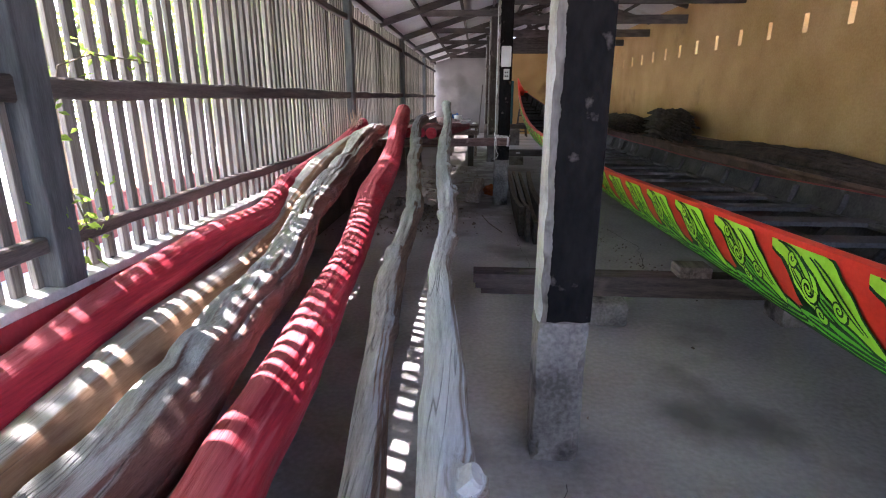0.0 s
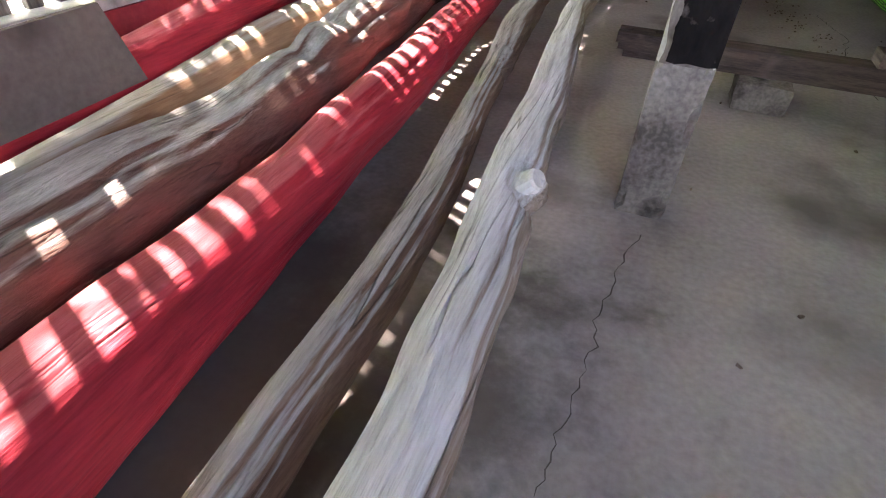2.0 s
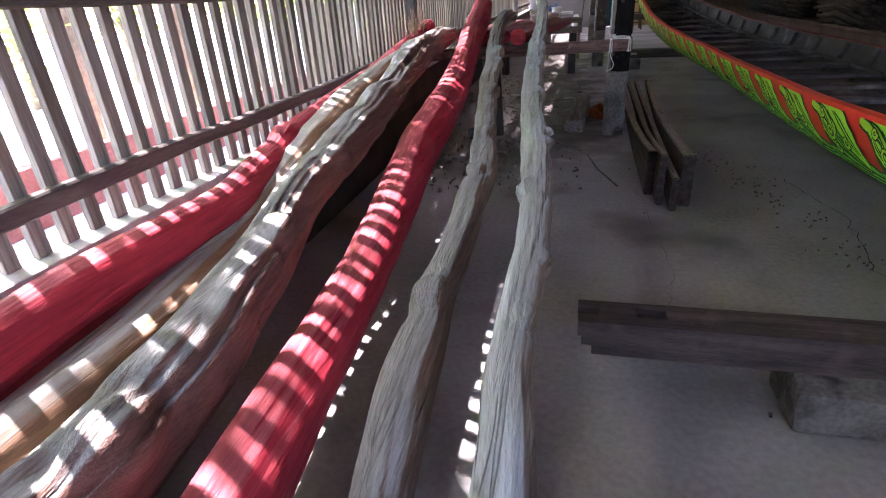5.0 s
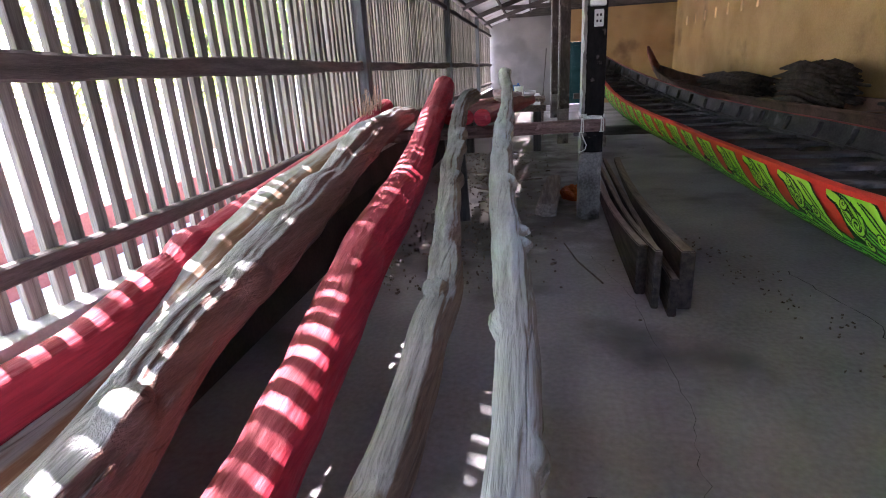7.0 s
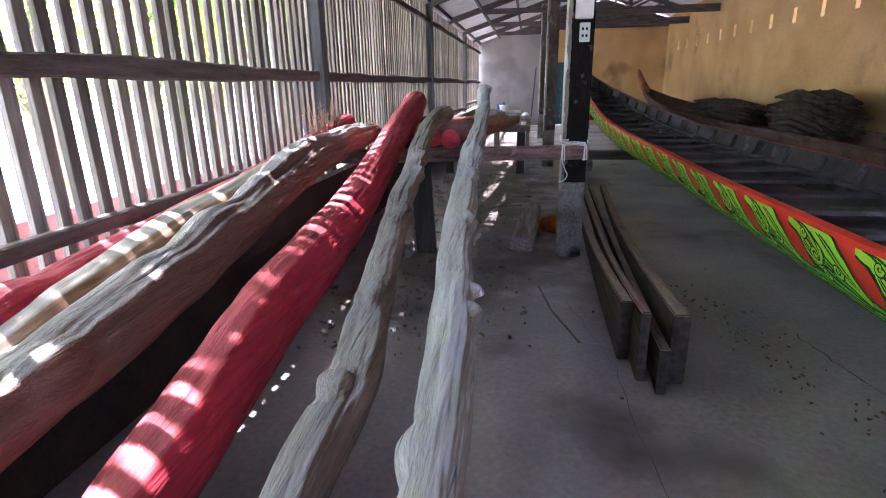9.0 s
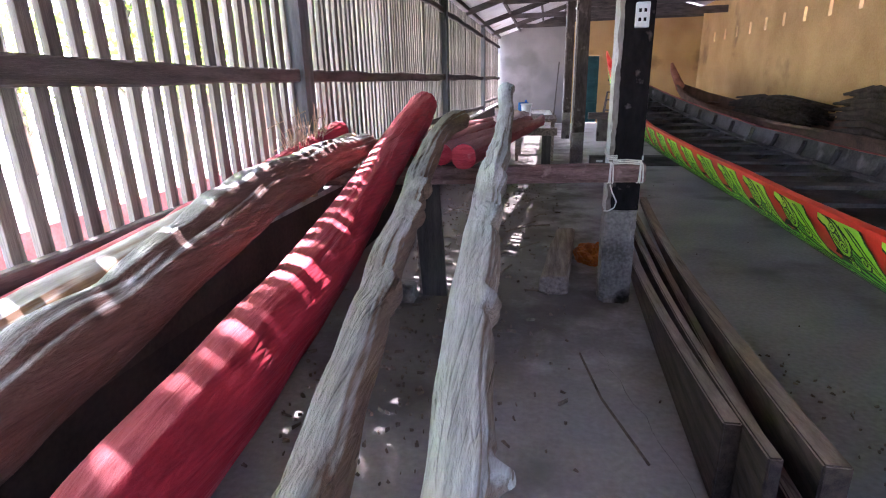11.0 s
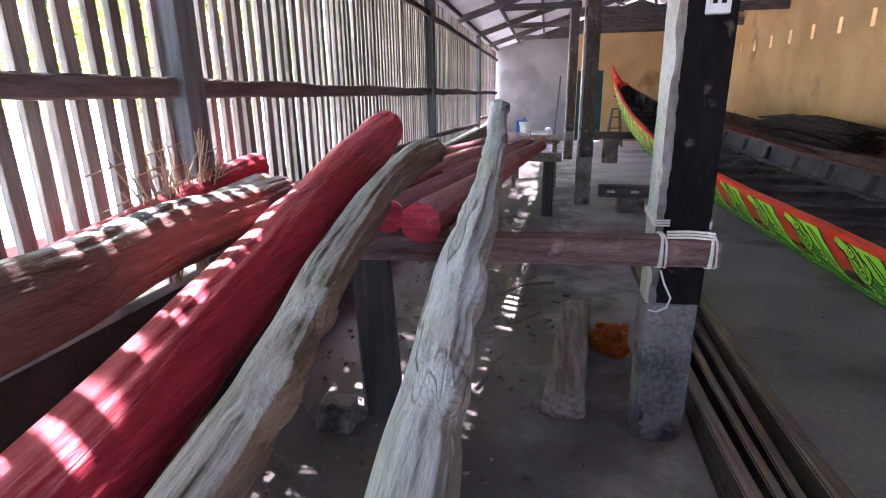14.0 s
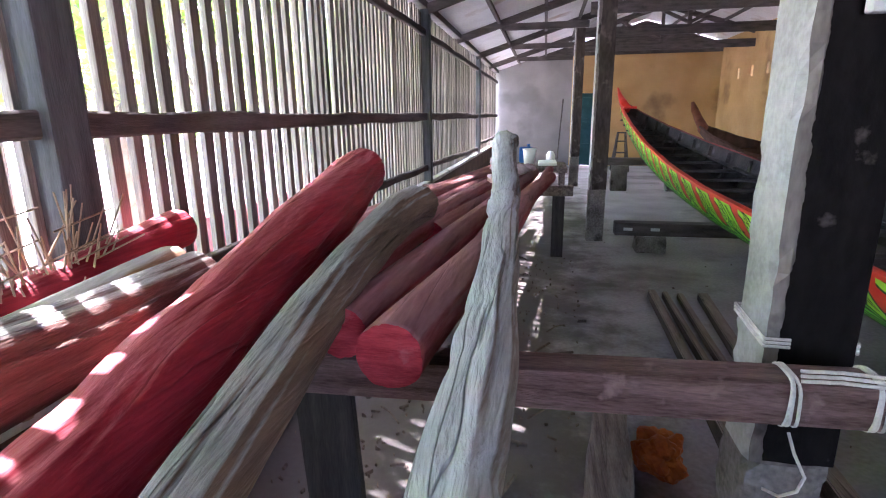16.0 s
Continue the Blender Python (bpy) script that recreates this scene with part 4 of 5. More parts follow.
mb0 = bmesh.new()
for q in ((0.31, 2.95, 4.205, 4.262, 0.237, 0.297), (0.31, 2.95, 4.318, 4.355, 0.237, 0.297), (0.385, 0.51, 4.262, 4.318, 0.237, 0.2965),
          (0.61, 2.95, 4.262, 4.318, 0.237, 0.2965), (0.325, 2.95, 4.207, 4.353, 0.20, 0.237), (0.362, 2.95, 4.207, 4.353, 0.162, 0.20)):
    box(*q, 0.003, bm=mb0)
tagged(mesh_object("support_beam", mb0, mat("dark_mortised_timber", (0.035, 0.026, 0.023), (0.11, 0.08, 0.07), 5, 0.85, 0.5, 45, stretch=(0.6, 5, 5), stain=(0.15, 0.11, 0.10), stain_scale=3.0, stain_at=0.6)), "dark old timber with cut mortises lying under the boat", "beam", "beams under the boats")
stone(1.0, 1.28, 4.10, 4.36, 0.162, "broken concrete block under the timber", 1)
stone(2.25, 2.5, 4.15, 4.40, 0.162, "broken concrete block under the timber", 2)
wd = tagged(mesh_object("wedge_block", box(1.60, 1.80, 4.20, 4.36, 0.297, 0.37, 0.008), OLDWOOD), "brown wooden wedge on the timber", "wedge")
sb = thing("slotted_beam", "dark timber with cut slots lying under the boat", "beam", (0, 12.42, 0), "beams under the boats")
part("beam", beam((0.80, 0, 0.25), (2.75, 0, 0.25), 0.16, 0.135, 0.01), TIMBER, sb)
for x in (0.93, 1.20):
    part("slot", box(x - 0.045, x + 0.045, -0.083, -0.0805, 0.238, 0.268, 0.0), LEDGE, sb, "pale cut slot")
stone(1.02, 1.32, 12.32, 12.55, 0.182, "rough stone block under the slotted timber", 3)
stone(2.3, 2.6, 12.32, 12.55, 0.182, "rough stone block under the slotted timber", 4)
support(17.2, 1.1, 2.9, 0.62, 0.14, "dark timber rest under the boat bow")
stone(1.3, 1.6, 17.1, 17.3, 0.48, "stacked stone under the bow rest", 5)
stone(2.3, 2.6, 17.1, 17.3, 0.48, "stacked stone under the bow rest", 6)

# ---------------------------------------------------------------- second, old boat along the east wall
old = thing("old_boat", "old unpainted dark brown boat along the wall", "boat", (0, 0, 0))
OY = [-2.5 + 0.5 * i for i in range(45)]


def old_pt(y, v, side):
    hw = float(np.interp(y, [-2.5, 2, 12, 16, 18.5, 19.5], [0.3, 0.50, 0.50, 0.40, 0.18, 0.05]))
    gz = float(np.interp(y, [-2.5, 4, 13, 16, 18, 19.5], [0.85, 0.70, 0.68, 0.78, 0.95, 1.15]))
    kz = float(np.interp(y, [-2.5, 4, 13, 16, 18, 19.5], [0.40, 0.20, 0.20, 0.34, 0.6, 1.0]))
    mx = float(np.interp(y, [-2.5, 12, 19.5], [3.85, 3.85, 3.42]))
    a = v * math.pi / 2
    return Vector((mx + side * hw * math.cos(a) ** 0.7, y, gz - (gz - kz) * math.sin(a)))


for side in (-1, 1):
    for off, nm in ((0, "hull_side"), (1, "inner_plank")):
        vs, fs = [], []
        for y in OY:
            for j in range(7):
                p = old_pt(y, j / 6, side)
                if off:
                    p.x -= side * 0.03
                    p.z += 0.03
                vs.append(p)
        for i in range(len(OY) - 1):
            for j in range(6):
                a = i * 7 + j
                fs.append((a, a + 1, a + 8, a + 7))
        o = new(nm, raw_mesh(nm, vs, fs, OLDBOAT, True))
        o.parent = old
    part("gunwale", tube([old_pt(y, 0, side) + Vector((0, 0, 0.01)) for y in OY], 0.028, 6), OLDBOAT, old)
for i in range(12):
    y = -1.5 + 1.7 * i
    if y < 17.5:
        a, b = old_pt(y, 0.1, -1), old_pt(y, 0.1, 1)
        part("thwart", box(a.x, b.x, y, y + 0.18, a.z - 0.05, a.z - 0.015, 0.005), OLDBOAT, old)
part("prow", tube([(3.44, 19.2, 1.05), (3.38, 19.5, 1.28), (3.30, 19.62, 1.50), (3.24, 19.6, 1.66)], [0.11, 0.09, 0.075, 0.03], 10), mat("old_prow_wood", (0.16, 0.06, 0.035), (0.30, 0.13, 0.08), 6, 0.8, 0.4), old, "carved reddish prow post", True)
for y in (0.5, 6.0, 12.0):
    support(y, 3.3, 4.4, 0.20, 0.20, "dark timber lying under the old boat")


def bundle(x0, x1, y0, y1, z0, z1, seed, n, label):
    """A heap of stacked dark fronds: many bent strips laid one on another."""
    r = random.Random(seed)
    b = bmesh.new()
    for k in range(n):
        q = r.random()
        z = z0 + (z1 - z0) * q
        cx = (x0 + x1) / 2 + r.uniform(-0.5, 0.5) * (x1 - x0) * (1 - 0.35 * q)
        ya, yb = y0 + r.uniform(0, 0.25) * (y1 - y0) * (0.4 + q), y1 - r.uniform(0, 0.25) * (y1 - y0) * (0.4 + q)
        t = tube([(cx + r.uniform(-0.05, 0.05), ya, z - r.uniform(0, 0.08)), (cx, (ya + yb) / 2, z + r.uniform(0, 0.05)), (cx + r.uniform(-0.05, 0.05), yb, z - r.uniform(0, 0.10))], [0.02, 0.045, 0.02], 5)
        tmp = bpy.data.meshes.new("tmp")
        t.to_mesh(tmp)
        t.free()
        b.from_mesh(tmp)
        bpy.data.meshes.remove(tmp)
    return tagged(mesh_object("frond_bundle", b, BUNDLE, True), label, "bundle", "bundles on the old boat", kind="stuff")


bundle(3.75, 4.35, 10.9, 12.6, 0.66, 1.13, 1, 150, "heap of dark dried fronds piled on the old boat")
bundle(3.7, 4.35, 13.3, 16.6, 0.66, 0.93, 2, 160, "low heap of dark dried fronds on the old boat")
bundle(3.6, 4.3, 5.2, 9.8, 0.62, 0.78, 3, 90, "thin layer of dark dried fronds on the old boat")

# ---------------------------------------------------------------- far end: door, ladder
door = thing("door_1", "closed teal painted double door in the end wall", "door", (0, FAR_Y, 0), kind="structure")
for x0, x1 in ((1.0, 1.36), (1.362, 1.72)):
    leaf = part("leaf", box(x0, x1, 0.03, 0.07, 0.01, 1.995, 0.004), DOORM, door)
    for z0, z1 in ((0.12, 0.62), (0.72, 1.22), (1.32, 1.88)):
        b = box(x0 + 0.05, x1 - 0.05, 0.018, 0.029, z0, z1, 0.006)
        p = part("panel", b, DOORM, leaf)
lad = thing("step_ladder", "small dark wooden step ladder standing open", "ladder", (1.95, 20.75, 0))
for sx in (-1, 1):
    part("leg", beam((sx * 0.19, -0.10, 0), (sx * 0.09, 0.10, 0.95), 0.035, 0.05), TIMBER, lad)
    part("leg", beam((sx * 0.19, 0.42, 0), (sx * 0.09, 0.14, 0.95), 0.035, 0.05), TIMBER, lad)
for k in range(3):
    z = 0.18 + 0.28 * k
    w = 0.19 - 0.105 * z
    part("step", box(-w, w, -0.13 + 0.21 * z, -0.02 + 0.21 * z, z, z + 0.03, 0.003), TIMBER, lad)
part("top", box(-0.11, 0.11, 0.06, 0.18, 0.95, 0.98, 0.003), TIMBER, lad)

# ---------------------------------------------------------------- roped beam, meter boxes
rope = thing("rope_lashing", "pale rope wound round the column and beam", "rope", (0, 0, 0))
def wind(c, a, b, n, pitch, r):
    """Rope wound n times round a beam of section (a, b) at c, each turn a rounded loop."""
    for k in range(n):
        x = c[0] + pitch * k
        pts = []
        for q in range(25):
            t = q / 24 * math.tau
            e = 0.55
            u = math.copysign(abs(math.cos(t)) ** e, math.cos(t)) * a
            v = math.copysign(abs(math.sin(t)) ** e, math.sin(t)) * b
            pts.append((x + 0.004 * math.sin(t + k * 1.7), c[1] + u, c[2] + v))
        part("turn", tube(pts, r, 6, caps=False), ROPE, rope)


wind((0.545, 7.83, 0.842), 0.056, 0.056, 3, 0.0085, 0.0038)
wind((0.702, 7.83, 0.846), 0.056, 0.056, 3, 0.0085, 0.0038)
for k in range(3):
    z = 0.905 + 0.009 * k
    part("turn", tube([(0.56, 7.778 + 0.004 * k, z - 0.006), (0.63, 7.772 + 0.004 * k, z - 0.001), (0.71, 7.778 + 0.004 * k, z - 0.008)], 0.0038, 6), ROPE, rope)
for k in range(3):
    z = 0.905 + 0.009 * k
    part("turn", tube([(0.60, 7.93, z), (0.549, 7.941, z - 0.004), (0.549, 8.136, z + 0.012), (0.741, 8.136, z + 0.006), (0.742, 7.941, z - 0.004), (0.735, 7.93, z - 0.006)], 0.0036, 6), ROPE, rope)
part("loose_end", tube([(0.55, 7.772, 0.785), (0.565, 7.768, 0.74), (0.59, 7.765, 0.69), (0.58, 7.765, 0.655), (0.55, 7.77, 0.635), (0.53, 7.80, 0.628)], 0.0036, 6), ROPE, rope)
mb = thing("meter_box", "grey electric meter box on the column", "meter box", (0, 0, 0))
part("case", box(0.60, 0.72, 7.885, 7.938, 1.75, 1.99, 0.01), PLASTIC, mb)
plate = part("switch_plate", box(0.635, 0.705, 7.905, 7.938, 1.60, 1.725, 0.006), PLASTIC, mb)
for k in range(4):
    part("socket", box(0.648 + 0.026 * (k % 2), 0.662 + 0.026 * (k % 2), 7.902, 7.9045, 1.63 + 0.045 * (k // 2), 1.648 + 0.045 * (k // 2)), TAR, plate, "dark socket hole")

# ---------------------------------------------------------------- stack of red logs beyond the trestle
def red_log(a, b, r, seed, label, m=REDLOG):
    rows = [(a[1] + (b[1] - a[1]) * k / 6, a[0] + (b[0] - a[0]) * k / 6 + 0.02 * math.sin(seed + k * 1.3), a[2] + (b[2] - a[2]) * k / 6 + 0.01 * math.sin(seed * 2 + k), r * (1 - 0.03 * k)) for k in range(7)]
    return tagged(new("red_log", log_mesh("red_log", rows, m, seed, rough=0.05, flat=True)), label, "log", "logs stacked on the trestle")


REDCUT = mat("red_cut_end", (0.25, 0.014, 0.026), (0.44, 0.05, 0.066), 5, 0.75, 0.7, 40, stretch=(1.5, 1, 9), stain=(0.40, 0.12, 0.13), stain_scale=14, stain_at=0.60)
for a, b, r, sd, lab in (((-0.245, 7.64, 0.962), (0.10, 12.3, 0.80), 0.070, 31, "squat red log with a sawn red end on the trestle"),
                         ((-0.405, 7.74, 0.945), (-0.07, 12.6, 0.80), 0.062, 32, "red log lying in the stack on the trestle"),
                         ((-0.62, 8.10, 0.93), (-0.26, 13.0, 0.80), 0.065, 33, "weathered red log lying in the stack"),
                         ((-0.86, 8.6, 0.92), (-0.44, 13.2, 0.80), 0.06, 34, "dusty red log lying in the stack"),
                         ((-0.20, 9.0, 0.85), (0.14, 13.4, 0.76), 0.060, 35, "dusty red log low in the stack"), ((-0.48, 9.2, 0.85), (-0.12, 13.6, 0.76), 0.062, 36, "dusty red log low in the stack"),
                         ((-0.74, 9.4, 0.85), (-0.36, 13.8, 0.76), 0.062, 37, "dusty red log low in the stack"), ((-1.0, 9.2, 0.85), (-0.62, 13.6, 0.76), 0.06, 38, "dusty red log low in the stack")):
    red_log(a, b, r, sd, lab, [DUSTYRED, REDCUT])
ft = thing("far_trestle", "low dark wooden trestle under the stacked logs", "trestle", (0, 12.1, 0))
part("beam", beam((-1.2, 0, 0.68), (0.34, 0, 0.68), 0.10, 0.10, 0.01), OLDWOOD, ft)
for x in (-0.9, 0.2):
    part("leg", box(x - 0.06, x + 0.06, -0.05, 0.05, 0, 0.63, 0.006), DARKLEG, ft)
bench = thing("work_bench", "old grey-brown wooden bench by the end wall", "bench", (0, 14.5, 0))
part("top", box(-0.35, 0.36, -0.5, 0.5, 0.66, 0.72, 0.006), OLDWOOD, bench)
for x in (-0.3, 0.3):
    for y in (-0.42, 0.42):
        part("leg", box(x - 0.03, x + 0.03, y - 0.03, y + 0.03, 0, 0.66, 0.004), OLDWOOD, bench)
WHITE = mat("white_foam", (0.72, 0.71, 0.70), (0.82, 0.81, 0.80), 6, 0.8, 0.2)
BLUE = mat("blue_plastic", (0.02, 0.10, 0.36), (0.04, 0.16, 0.46), 6, 0.4, 0.05)
CLOTH = mat("pinkish_cloth", (0.36, 0.24, 0.25), (0.60, 0.47, 0.48), 8, 0.9, 0.5)
tagged(mesh_object("foam_slab", box(-0.02, 0.18, 12.45, 12.85, 0.895, 0.925, 0.010), WHITE), "white foam slab on the red logs", "slab")
bk = thing("bucket", "white plastic bucket with a rim on the bench", "bucket", (-0.17, 14.6, 0.72))
part("body", tube([(0, 0, 0), (0, 0, 0.22)], [0.075, 0.095], 16), WHITE, bk, "", True)
part("rim", tube([(0, 0, 0.205), (0, 0, 0.225)], 0.102, 16), WHITE, bk)
bl = thing("jerrycan", "blue plastic can on the bench", "can", (-0.22, 14.85, 0.72))
part("body", box(-0.11, 0.08, -0.06, 0.06, 0, 0.24, 0.03), BLUE, bl)
part("cap", tube([(0.03, 0, 0.24), (0.03, 0, 0.28)], 0.022, 10), BLUE, bl)
for k, (x, y, s) in enumerate([(-0.30, 11.0, 0.10), (-0.22, 11.6, 0.12), (-0.36, 12.0, 0.11), (-0.12, 11.9, 0.08), (-0.45, 12.6, 0.10)]):
    b = bmesh.new()
    bmesh.ops.create_icosphere(b, subdivisions=3, radius=1)
    for v in b.verts:
        d = noise.noise(v.co * 1.8 + Vector((k * 5, 0, 0)))
        v.co = Vector((v.co.x * s * (1 + 0.5 * d), v.co.y * s * 1.6 * (1 + 0.4 * d), v.co.z * s * 0.45 * (1 + 0.6 * d)))
    o = tagged(mesh_object("rag", b, CLOTH, True), "crumpled pale pink rag on the logs", "rag", "rags on the stacked logs")
    o.location = (x, y, 0.90 + s * 0.30)
pole = tagged(mesh_object("leaning_pole", tube([(0.38, 21.6, 0.0), (0.52, 22.36, 1.85)], 0.018, 8), TIMBER), "thin dark pole leaning on the end wall", "pole")
gj = thing("gas_jar", "grey metal jar on the floor by the wall", "jar", (0.22, 21.7, 0))
part("body", tube([(0, 0, 0), (0, 0, 0.35), (0, 0, 0.45)], [0.13, 0.13, 0.06], 14), PLASTIC, gj, "", True)

# ---------------------------------------------------------------- boards, offcut, bag beside the column
def taper_board(x0, y0, h0, x1, y1, h1, th, label):
    b = bmesh.new()
    n = 18
    rings = []
    for k in range(n + 1):
        q = k / n
        x, y, h = x0 + (x1 - x0) * q + 0.012 * math.sin(q * 5 + x0 * 20), y0 + (y1 - y0) * q, h1 + (h0 - h1) * (1 - q) ** 2.6
        rings.append([b.verts.new((x - th / 2, y, 0)), b.verts.new((x + th / 2, y, 0)), b.verts.new((x + th / 2, y, h)), b.verts.new((x - th / 2, y, h))])
    for r0, r1 in zip(rings, rings[1:]):
        for j in range(4):
            b.faces.new((r0[j], r0[(j + 1) % 4], r1[(j + 1) % 4], r1[j]))
    b.faces.new(rings[0]), b.faces.new(rings[-1][::-1])
    bmesh.ops.recalc_face_normals(b, faces=b.faces)
    sharp = [e for e in b.edges if e.is_manifold and e.calc_face_angle(0) > 0.6]
    bmesh.ops.bevel(b, geom=sharp, offset=0.006, segments=2, affect="EDGES")
    return tagged(mesh_object("timber_board", b, BOARDW), label, "board", "boards on the floor")


taper_board(0.800, 6.30, 0.315, 0.905, 10.9, 0.07, 0.058, "long tapered grey-brown board standing on edge")
taper_board(0.852, 6.10, 0.350, 1.015, 10.9, 0.06, 0.040, "long tapered grey-brown board standing on edge")
taper_board(0.915, 6.00, 0.225, 1.140, 10.9, 0.05, 0.045, "lower dark board with a split pale end, on edge")
taper_board(0.985, 6.10, 0.345, 1.300, 10.9, 0.06, 0.075, "long tapered grey-brown board standing on edge")
stone(-0.76, -0.60, 7.76, 7.90, 0.12, "broken concrete lump beside the trestle leg", 9, "")
cut = box(0.175, 0.365, 8.02, 8.95, 0.0, 0.13, 0.03)
bmesh.ops.subdivide_edges(cut, edges=cut.edges[:], cuts=4, use_grid_fill=True)
for v in cut.verts:
    q = (v.co.y - 8.02) / 0.93
    v.co.x = 0.27 + (v.co.x - 0.27) * (1 - 0.25 * q) + 0.10 * q
    if v.co.z > 0.02:
        v.co.z *= 1 + 0.9 * q * (1 - 0.3 * q)
        v.co += noise.noise_vector(v.co * 7) * 0.018
tagged(mesh_object("wood_offcut", cut, OLDWOOD, True), "rough hewn wood offcut lying on the floor", "wood block")
ORANGE = mat("orange_bag", (0.26, 0.055, 0.010), (0.46, 0.125, 0.018), 8, 0.6, 0.5)
b = bmesh.new()
bmesh.ops.create_icosphere(b, subdivisions=4, radius=0.1)
for v in b.verts:
    d = noise.noise(v.co * 16) * 0.055 + abs(noise.noise(v.co * 42)) * 0.03
    v.co = Vector((v.co.x * 0.95, v.co.y * 1.1, max(-0.07, v.co.z * 0.75))) + v.co.normalized() * d
    v.co.z = max(v.co.z, -0.07)
o = tagged(mesh_object("plastic_bag", b, ORANGE, False), "crumpled orange plastic bag on the floor", "bag")
o.location = (0.555, 8.72, 0.07)

# ---------------------------------------------------------------- cardboard, basket of twigs, creeper
panel = thing("board_panel", "dull brown fibreboard sheet standing on the logs", "board", (-0.907, 1.5, 0.62))
FIBRE = mat("brown_fibreboard", (0.10, 0.08, 0.07), (0.17, 0.14, 0.12), 2, 0.8, 0.1, 50, stain=(0.07, 0.055, 0.05), stain_scale=3.0)
b = bmesh.new()
front = [b.verts.new(p) for p in ((0.007, -0.55, -0.12), (0.007, 0.55, -0.092), (0.007, 0.47, 0.147), (0.007, -0.55, 0.12))]
rear = [b.verts.new(v.co + Vector((-0.014, 0, 0))) for v in front]
b.faces.new(front), b.faces.new(rear[::-1])
for k in range(4):
    b.faces.new((front[k], rear[k], rear[(k + 1) % 4], front[(k + 1) % 4]))
bmesh.ops.recalc_face_normals(b, faces=b.faces)
part("sheet", b, FIBRE, panel)
part("batten", beam((-0.018, -0.53, 0.10), (-0.018, 0.45, 0.128), 0.02, 0.03, 0.003), FIBRE, panel)
TWIG = mat("dry_twig", (0.24, 0.17, 0.11), (0.42, 0.32, 0.23), 9, 0.85, 0.4)
rr = random.Random(11)
for bx, by, n, lab in ((-1.255, 7.86, 46, "sheaf of dry twigs standing at the fence post"), (-1.26, 7.70, 30, "second sheaf of dry twigs against the slats")):
    tw = thing("twig_sheaf", lab, "twigs", (bx, by, 0.0), "twig sheaves at the fence")
    for k in range(n):
        a, l = rr.uniform(0, math.tau), rr.uniform(0.16, 0.46)
        s = rr.uniform(0.06, 0.20)
        z0 = 0.67
        tip = (abs(math.cos(a)) * s * 0.5, math.sin(a) * s * 1.3, z0 + 0.12 + l)
        part("twig", tube([(rr.uniform(-0.015, 0.015), rr.uniform(-0.02, 0.02), z0 + 0.002), (tip[0] * 0.3 + rr.uniform(-0.01, 0.02), tip[1] * 0.3 + rr.gauss(0, 0.03), z0 + 0.08 + l * 0.4), tip], [0.0055, 0.0042, 0.0024], 5), TWIG, tw)
        if k % 4 == 0:
            part("twig", tube([(tip[0], tip[1] - 0.10, tip[2] - 0.06), (tip[0], tip[1] + 0.10, tip[2] - 0.03)], 0.0028, 4), TWIG, tw)


def leaf_mesh(n, spread, size, seed, name):
    """Many small pointed leaves scattered by spread(), each a bent four-corner blade."""
    r = random.Random(seed)
    vs, fs = [], []
    for k in range(n):
        c = spread(r)
        a, t = r.uniform(0, math.tau), r.uniform(-0.9, 0.9)
        u = Vector((math.cos(a) * math.cos(t), math.sin(a) * math.cos(t), math.sin(t)))
        v = u.cross(Vector((r.uniform(-1, 1), r.uniform(-1, 1), r.uniform(0.2, 1)))).normalized()
        s = size * r.uniform(0.6, 1.3)
        i = len(vs)
        vs += [c, c + u * s * 0.5 + v * s * 0.22 + Vector((0, 0, s * 0.06)), c + u * s, c + u * s * 0.5 - v * s * 0.22 + Vector((0, 0, s * 0.06))]
        fs += [(i, i + 1, i + 2), (i, i + 2, i + 3)]
    return raw_mesh(name, vs, fs, LEAFM)


vine = thing("creeper", "green creeper growing through the slats at the post", "plant", (0, 0, 0))
part("stem", tube([(-1.335, 3.02, 0.67), (-1.32, 3.06, 0.86), (-1.345, 2.98, 1.2), (-1.335, 3.08, 1.5), (-1.345, 3.3, 1.56), (-1.34, 3.7, 1.55)], 0.004, 5), BARK, vine)
VPTS = [(-1.30, 3.03, 0.88, 0.075, 46), (-1.33, 2.99, 1.28, 0.05, 18), (-1.335, 3.25, 1.56, 0.05, 14), (-1.335, 3.6, 1.55, 0.04, 10)]
for k, (x, y, z, s, n) in enumerate(VPTS):
    o = new("leaves", leaf_mesh(n, lambda r: Vector((x + r.gauss(0, s * 0.4), y + r.gauss(0, s), z + r.gauss(0, s))), 0.055, 20 + k, "leaves"))
    o.parent = vine

# ---------------------------------------------------------------- floor litter and cracks
LIT = mat("dark_litter", (0.06, 0.048, 0.04), (0.19, 0.15, 0.12), 9, 0.9, 0.3)
vs, fs = [], []
rr = random.Random(5)


def chip(x, y, l, w, a, z=0.004):
    i = len(vs)
    c, s = math.cos(a), math.sin(a)
    for k, (u, v) in enumerate(((-l, -w), (l, -w * 0.6), (l * 0.8, w), (-l * 0.7, w * 0.8))):
        vs.append((x + u * c - v * s, y + u * s + v * c, z + (0.006 if k % 2 else 0.0)))
        vs.append((x + u * c - v * s, y + u * s + v * c, 0.0005))
    fs.append((i, i + 2, i + 4, i + 6))
    for k in range(4):
        a0, b0 = i + 2 * k, i + 2 * ((k + 1) % 4)
        fs.append((a0, a0 + 1, b0 + 1, b0))


